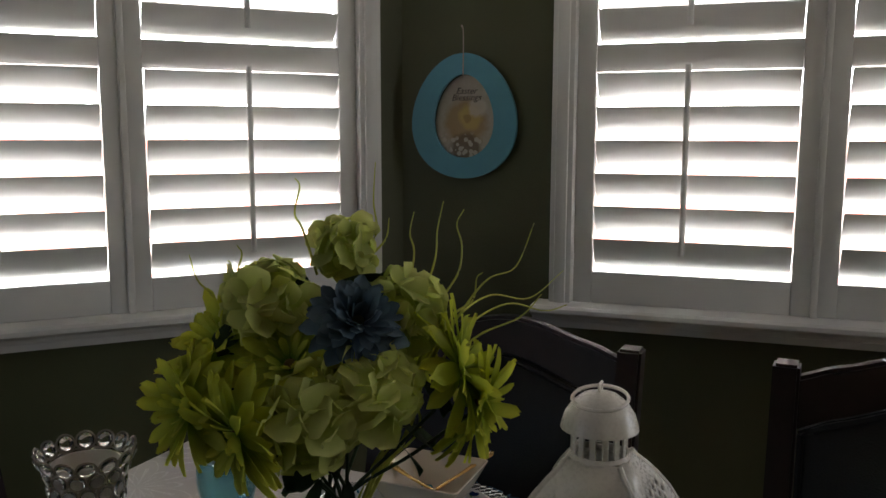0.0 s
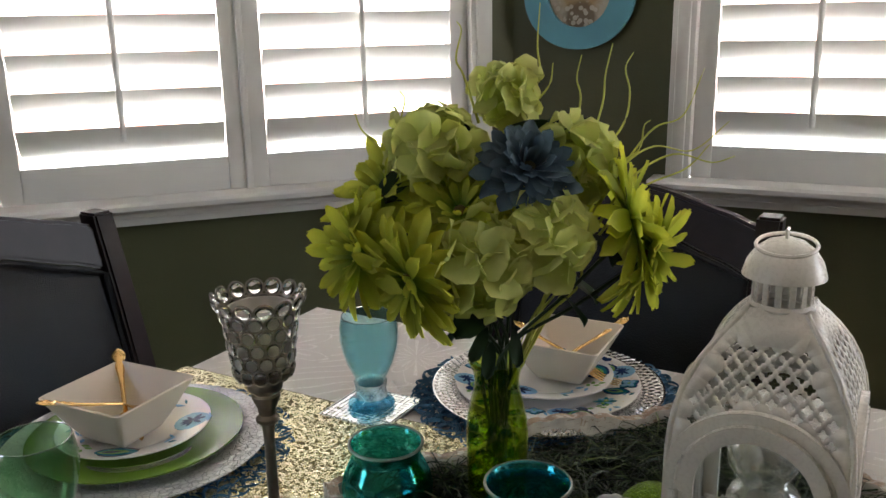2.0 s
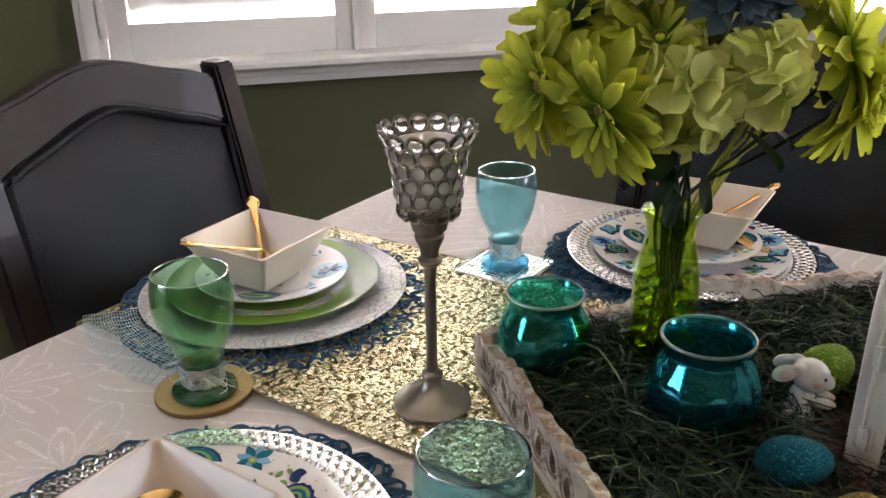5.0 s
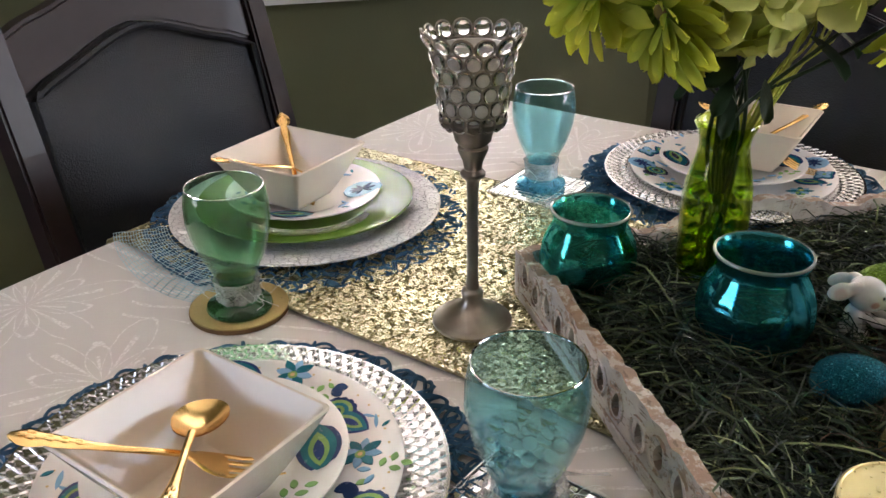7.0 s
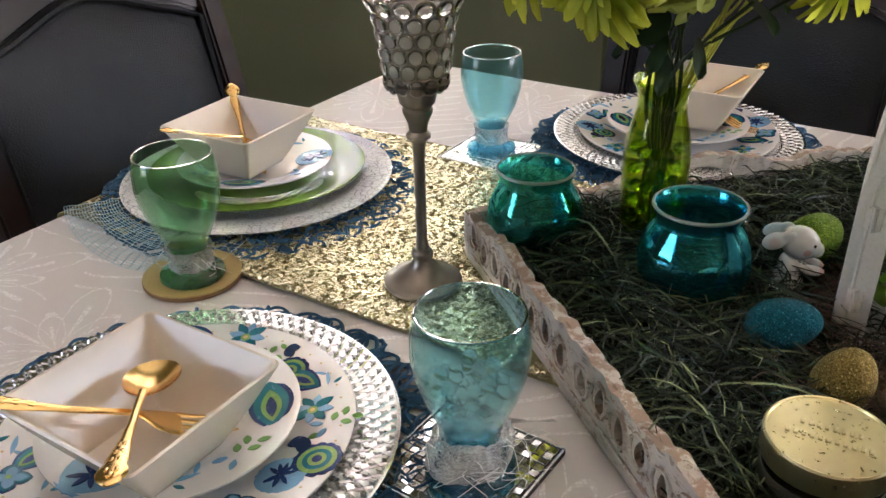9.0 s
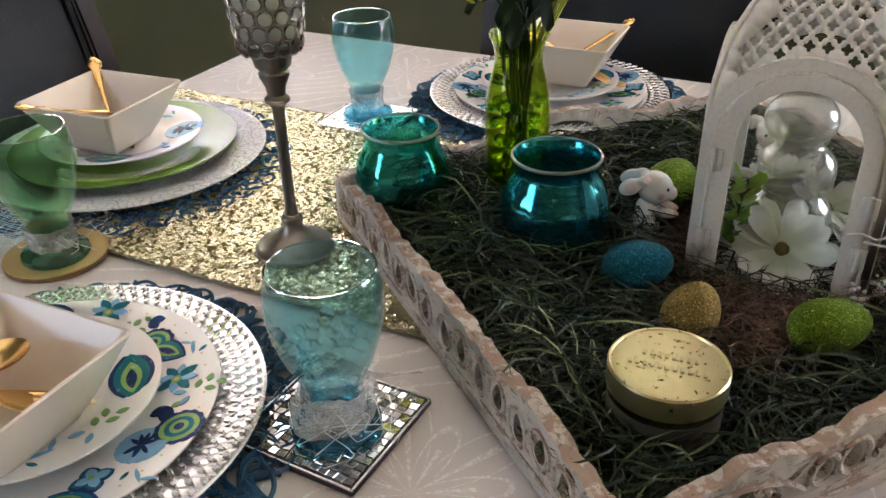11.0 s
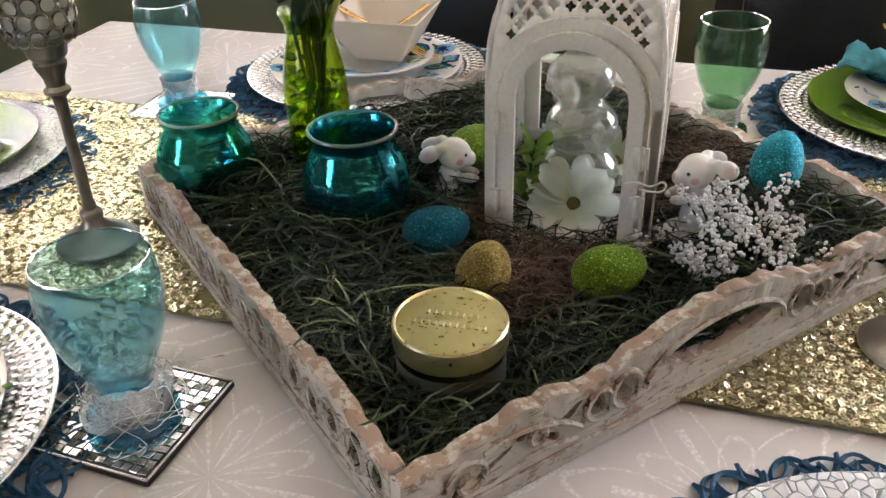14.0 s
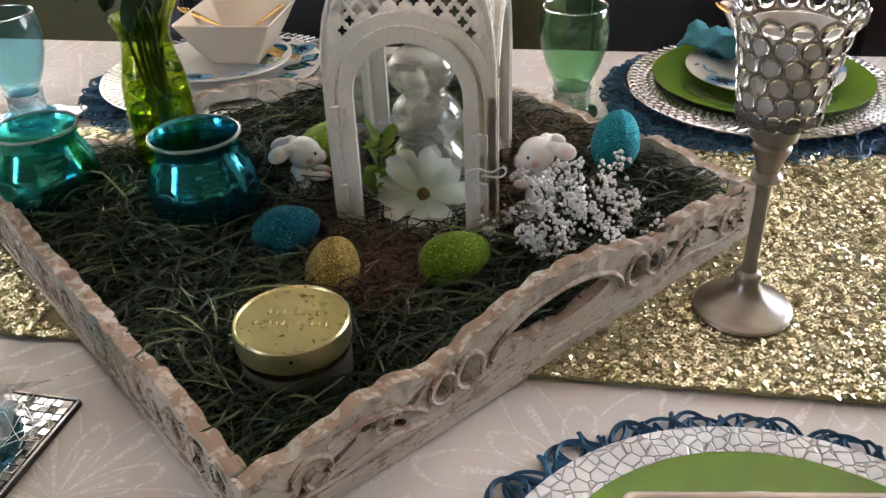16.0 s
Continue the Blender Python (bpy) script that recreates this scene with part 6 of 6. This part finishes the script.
GERBERA_PETALS = [petal_mesh("petal", 0.052, 0.0076, M["gerbera"], b, 0.34, 0.72) for b in (-0.36, -0.14, 0.10)]
HYDRANGEA_PETALS = [petal_mesh("petal", 0.0235, 0.0140, M["hydrangea"], b, 0.10, 0.95, 8, 8, 0.11, 2.4) for b in (-0.22, -0.02, 0.18)]
DAHLIA_PETALS = [petal_mesh("petal", 0.034, 0.0062, M["dahlia"], b, 0.2, 0.7) for b in (-0.30, -0.08, 0.18)]
WHITE_PETALS = [petal_mesh("petal", 0.040, 0.0090, M["white_petal"], b, 0.3, 0.7) for b in (-0.08, 0.12)]
LEAVES = [petal_mesh("leaf", 0.042, 0.014, M["leaf"], b, 0.25, 0.9, 4, 8, 0.15) for b in (-0.35, -0.1)]
SPRIG_LEAF = petal_mesh("leaf", 0.020, 0.0065, M["sprig"], 0.1, 0.3, 0.8)
HEART = bmesh.new()
ball(HEART, (0, 0, 0), (0.0105, 0.0105, 0.006), 3)
HEART = mesh_of("heart", HEART, M["heart"])
BROWN = bmesh.new()
ball(BROWN, (0, 0, 0), (0.0065, 0.0065, 0.004), 2)
BROWN = mesh_of("heart", BROWN, M["brown_heart"])
fl = random.Random(21)


def gerbera(parent, c, way, k=1.0, rings=((18, -8, 0), (17, 10, 0), (13, 30, 0), (9, 56, 0))):
    g = part("gerbera", BROWN, None, parent, "lime green gerbera daisy", m=facing(c, way, fl.uniform(0, 360)) @ Matrix.Scale(k, 4))
    for n, lift, _ in rings:
        for i in range(n):
            part("petal", fl.choice(GERBERA_PETALS), None, g, m=pose(0, 0, 0, 0, 0, 360 * (i + fl.uniform(-0.25, 0.25)) / n) @ pose(0.006, 0, 0.001, fl.uniform(-18, 18), -lift + fl.uniform(-9, 9), 0) @ Matrix.Scale(fl.uniform(0.85, 1.1) * (1 if lift < 20 else 0.82 if lift < 40 else 0.5), 4))


def hydrangea(parent, c, way, R, k=1.0, n=22):
    core = bmesh.new()
    ball(core, (0, 0, 0), R * 0.45, 2)
    h = part("hydrangea", core, M["hydrangea"], parent, "pale green hydrangea head", m=facing(c, way))
    ga = math.pi * (3 - math.sqrt(5))
    for i in range(n):
        z = 1 - 1.55 * (i + 0.5) / n
        a = ga * i
        d = Vector((math.sqrt(max(0, 1 - z * z)) * math.cos(a), math.sqrt(max(0, 1 - z * z)) * math.sin(a), z)) + Vector((fl.uniform(-0.15, 0.15), fl.uniform(-0.15, 0.15), fl.uniform(-0.15, 0.15)))
        base = facing(d * (R * 0.75), d, fl.uniform(0, 360))
        for q in range(4):
            part("petal", fl.choice(HYDRANGEA_PETALS), None, h, m=base @ pose(0, 0, 0, 0, 0, 90 * q + fl.uniform(-12, 12)) @ pose(0.0012, 0, 0, fl.uniform(-16, 16), 3 + fl.uniform(-16, 16), 0) @ Matrix.Scale(k * fl.uniform(0.85, 1.12), 4))


bouquet = thing("bouquet", pose(VASE[0], VASE[1], 0.76), "green and blue artificial flowers with curly twigs in a vase", "bouquet")
O = Vector((VASE[0], VASE[1], 0.76))


def at(x, y, z):
    return Vector((x, y, z)) - O


hydrangea(bouquet, at(0.243, 0.755, 1.172), (0.0, -0.4, 1), 0.028, 0.95, 11)
hydrangea(bouquet, at(0.172, 0.735, 1.132), (-0.4, -0.4, 0.8), 0.040, 1.05, 18)
hydrangea(bouquet, at(0.285, 0.705, 1.120), (0.4, -0.4, 0.8), 0.038, 1.05, 17)
hydrangea(bouquet, at(0.186, 0.664, 1.052), (-0.2, -1, 0.25), 0.041, 1.12, 20)
hydrangea(bouquet, at(0.238, 0.662, 1.070), (0.1, -1, 0.4), 0.040, 1.10, 20)
gerbera(bouquet, at(0.320, 0.672, 1.075), (0.85, -0.42, 0.35), 1.10)
gerbera(bouquet, at(0.335, 0.670, 1.042), (0.85, -0.30, -0.35), 0.95)
gerbera(bouquet, at(0.132, 0.750, 1.098), (-0.70, -0.15, 0.62), 0.98)
gerbera(bouquet, at(0.102, 0.730, 1.052), (-0.85, -0.30, 0.25), 0.92)
gerbera(bouquet, at(0.132, 0.680, 1.040), (-0.80, -0.35, -0.25), 0.98)
gerbera(bouquet, at(0.178, 0.690, 1.090), (-0.35, -0.55, 0.70), 0.85)
gerbera(bouquet, at(0.290, 0.770, 1.065), (0.4, 0.7, 0.4), 0.9)
gerbera(bouquet, at(0.200, 0.790, 1.070), (-0.3, 0.8, 0.4), 0.9)
dahlia = part("dahlia", HEART, None, bouquet, "slate blue dahlia", m=facing(at(0.231, 0.678, 1.122), (0.05, -0.65, 0.75)) @ Matrix.Scale(0.94, 4))
for n, lift in ((26, -8), (25, 6), (22, 20), (19, 34), (15, 50), (10, 66)):
    for i in range(n):
        part("petal", fl.choice(DAHLIA_PETALS), None, dahlia, m=pose(0, 0, 0, 0, 0, 360 * (i + fl.uniform(-0.3, 0.3)) / n) @ pose(0.004, 0, 0.002, fl.uniform(-20, 20), -lift + fl.uniform(-8, 8), 0) @ Matrix.Scale(fl.uniform(0.85, 1.15) * (1.15 - lift / 130), 4))
for x, y, z, a, p in ((0.225, 0.715, 1.150, 20, -10), (0.205, 0.725, 1.150, 160, -20), (0.262, 0.725, 1.150, -20, 0), (0.21, 0.71, 1.00, 200, 25), (0.268, 0.71, 1.01, 320, 25), (0.28, 0.72, 1.02, 330, 20), (0.19, 0.70, 1.02, 190, 10), (0.15, 0.72, 1.06, 170, 0), (0.30, 0.70, 1.06, 280, 10), (0.25, 0.76, 1.05, 60, 0), (0.16, 0.74, 1.12, 210, 20), (0.205, 0.70, 0.985, 210, 50), (0.225, 0.69, 0.985, 260, 60), (0.215, 0.715, 0.965, 230, 62), (0.20, 0.735, 0.985, 170, 50)):
    part("leaf", fl.choice(LEAVES), None, bouquet, m=Matrix.Translation(at(x, y, z)) @ pose(0, 0, 0, fl.uniform(-30, 30), p, a) @ Matrix.Diagonal((0.8, 0.42, 0.8, 1) if z < 1.0 else (1, 1, 1, 1)))
for c in ((0.243, 0.758, 1.18), (0.172, 0.735, 1.14), (0.285, 0.705, 1.125), (0.185, 0.675, 1.06), (0.235, 0.675, 1.07), (0.33, 0.675, 1.07), (0.34, 0.68, 1.035), (0.13, 0.755, 1.09), (0.105, 0.735, 1.05), (0.145, 0.69, 1.05), (0.232, 0.705, 1.11), (0.29, 0.77, 1.07), (0.20, 0.80, 1.08)):
    e = at(*c)
    bm = bmesh.new()
    b0 = Vector((fl.uniform(-0.015, 0.015), fl.uniform(-0.015, 0.015), 0.012))
    nk = Vector((fl.uniform(-0.012, 0.012), fl.uniform(-0.012, 0.012), 0.18))
    tube(bm, smooth_line([b0, b0 * 0.5 + nk * 0.5 + Vector((fl.uniform(-0.006, 0.006), fl.uniform(-0.006, 0.006), 0)), nk, nk * 0.45 + e * 0.55, e], 5), 0.0017, 6)
    part("stem", bm, M["stem"], bouquet)
TWIGS = [((0.300, 0.725, 1.06), (0.345, 0.735, 1.105), (0.385, 0.745, 1.122), (0.430, 0.750, 1.115), (0.469, 0.751, 1.140)), ((0.305, 0.720, 1.06), (0.345, 0.722, 1.115), (0.372, 0.724, 1.142), (0.400, 0.723, 1.152), (0.419, 0.723, 1.192)), ((0.290, 0.715, 1.06), (0.302, 0.717, 1.12), (0.316, 0.717, 1.165), (0.318, 0.717, 1.19), (0.324, 0.717, 1.216)),
         ((0.295, 0.715, 1.06), (0.318, 0.717, 1.12), (0.338, 0.717, 1.150), (0.342, 0.717, 1.175), (0.337, 0.717, 1.195), (0.344, 0.717, 1.208)), ((0.285, 0.72, 1.06), (0.292, 0.722, 1.13), (0.298, 0.722, 1.17), (0.294, 0.722, 1.188), (0.298, 0.722, 1.207)), ((0.31, 0.71, 1.06), (0.345, 0.715, 1.10), (0.390, 0.72, 1.118), (0.430, 0.72, 1.108), (0.455, 0.72, 1.112)),
         ((0.22, 0.76, 1.15), (0.21, 0.77, 1.19), (0.203, 0.77, 1.205), (0.208, 0.77, 1.228), (0.204, 0.77, 1.236)), ((0.15, 0.76, 1.10), (0.13, 0.77, 1.135), (0.118, 0.775, 1.150), (0.112, 0.775, 1.172)), ((0.25, 0.75, 1.16), (0.272, 0.75, 1.185), (0.270, 0.75, 1.215), (0.272, 0.75, 1.250)), ((0.26, 0.75, 1.16), (0.280, 0.748, 1.18), (0.284, 0.748, 1.20)),
         ((0.30, 0.71, 1.06), (0.33, 0.714, 1.11), (0.352, 0.715, 1.125), (0.356, 0.715, 1.145), (0.362, 0.715, 1.150)), ((0.31, 0.71, 1.05), (0.352, 0.712, 1.09), (0.40, 0.715, 1.105), (0.425, 0.717, 1.125)), ((0.16, 0.75, 1.11), (0.150, 0.76, 1.15), (0.154, 0.76, 1.172), (0.150, 0.76, 1.18))]
for line in TWIGS:
    bm = bmesh.new()
    tube(bm, smooth_line([at(*p) for p in line], 6), 0.00115, 6, taper=lambda u: 1.15 - 0.75 * u)
    part("twig", bm, M["twig"], bouquet, "curly lime green twig")
for k in range(9):
    a = fl.uniform(-0.9, 0.7)
    bm = bmesh.new()
    p0 = Vector((0.012 * math.cos(a), 0.012 * math.sin(a), 0.15))
    tube(bm, smooth_line([p0, p0 + Vector((0.02 + 0.01 * fl.random(), -0.01 * fl.random(), 0.06)), p0 + Vector((0.045 + fl.uniform(-0.012, 0.02), fl.uniform(-0.02, 0.01), 0.10)), p0 + Vector((0.055 + fl.uniform(-0.02, 0.03), fl.uniform(-0.03, 0.02), 0.16))], 5), 0.0012, 5)
    part("twig", bm, M["twig"], bouquet, "lime green twig end")

vase = thing("bottle_vase", pose(VASE[0], VASE[1], 0.7585), "lime green glass bottle vase holding stems and glass beads", "vase")
VP = [(0, 0), (0.0255, 0), (0.0280, 0.002), (0.0288, 0.010), (0.0300, 0.060), (0.0312, 0.100), (0.0312, 0.116), (0.0298, 0.130), (0.0262, 0.146), (0.0232, 0.158), (0.0222, 0.167), (0.0232, 0.175), (0.0258, 0.182), (0.0276, 0.1850), (0.0282, 0.1868), (0.0272, 0.1885), (0.0255, 0.1868), (0.0222, 0.176), (0.0210, 0.167), (0.0219, 0.158), (0.0248, 0.146), (0.0284, 0.130), (0.0298, 0.116), (0.0298, 0.100), (0.0286, 0.060), (0.0274, 0.010), (0, 0.006)]
part("glass", lathe(scaled(VP, 0.93, 0.95), 60, lambda a, z: 1 + 0.012 * math.cos(10 * a) * (0.02 < z < 0.14)), M["vase_glass"], vase)
LB = bmesh.new()
ball(LB, (0, 0, 0), 1, 2)
LB = mesh_of("bead", LB, M["lime_bead"])
spots = []
for k in range(1500):
    a, q, z = fl.uniform(0, 6.28), 0.0198 * math.sqrt(fl.random()), fl.uniform(0.016, 0.118)
    p = Vector((q * math.cos(a), q * math.sin(a), z))
    if all((p - o).length > 0.0118 for o in spots):
        spots.append(p)
for p in spots[:90]:
    part("bead", LB, None, vase, m=Matrix.Translation(p) @ Matrix.Scale(0.0060, 4))


def daisy(m, k, label):
    d = thing("white_daisy", m, label, "flower", "white silk daisies")
    part("heart", BROWN, None, d, m=Matrix.Scale(k, 4))
    for n, lift in ((9, 8), (8, 24)):
        for i in range(n):
            part("petal", fl.choice(WHITE_PETALS), None, d, m=pose(0, 0, 0, 0, 0, 360 * (i + fl.uniform(-0.2, 0.2)) / n) @ pose(0.003, 0, 0, fl.uniform(-14, 14), -lift + fl.uniform(-8, 8), 0) @ Matrix.Scale(k * fl.uniform(0.9, 1.1), 4))


daisy(LANTERN_POSE @ facing((0.003, -0.043, 0.042), (0, -0.75, 0.66)), 1.0, "white silk daisy leaning inside the lantern")
daisy(LANTERN_POSE @ facing((-0.018, 0.038, 0.066), (-0.3, 0.4, 0.8)), 0.9, "white silk daisy behind the glass figurine")
daisy(LANTERN_POSE @ facing((0.030, 0.030, 0.052), (0.5, -0.2, 0.8)), 0.9, "white silk daisy in the lantern's corner")
sprig = thing("leaf_sprig", LANTERN_POSE @ pose(-0.036, -0.044, 0.012), "fresh green leaf sprig inside the lantern", "leaves")
bm = bmesh.new()
tube(bm, smooth_line([(0, 0, 0), (0.004, 0, 0.03), (0.0, 0.004, 0.055), (0.004, 0.006, 0.083)], 4), 0.0010, 5)
part("stem", bm, M["stem"], sprig)
for k in range(18):
    part("leaf", SPRIG_LEAF, None, sprig, m=pose(0.002, 0.002, 0.022 + 0.0035 * k, fl.uniform(-40, 40), fl.uniform(-50, 5), 137 * k))


# ---- white blossom spray ----
spray = thing("blossom_spray", pose(0.434, 0.422, 0.764), "spray of tiny white artificial blossoms on dark stems", "flowers")
bl = random.Random(5)
for k in range(44):
    a, el = bl.uniform(0, 6.28), bl.uniform(0.12, 1.35)
    R = bl.uniform(0.05, 0.092) * (1 - 0.12 * math.sin(el))
    tip = Vector((R * 1.05 * math.cos(el) * math.cos(a), R * 0.95 * math.cos(el) * math.sin(a), 0.012 + R * 0.95 * math.sin(el)))
    bm = bmesh.new()
    tube(bm, smooth_line([(0, 0, 0), tip * 0.5 + Vector((bl.uniform(-0.008, 0.008), bl.uniform(-0.008, 0.008), 0.006)), tip], 3), 0.0008, 4)
    part("stem", bm, M["stem"], spray)
    bm = bmesh.new()
    for q in range(30):
        o = Vector((bl.gauss(0, 0.0046), bl.gauss(0, 0.0046), bl.gauss(0, 0.0046)))
        ball(bm, tip + o - (tip.normalized() * abs(o.x) * 1.5), bl.uniform(0.0011, 0.0022), 1)
    part("blossom", bm, M["blossom"], spray)
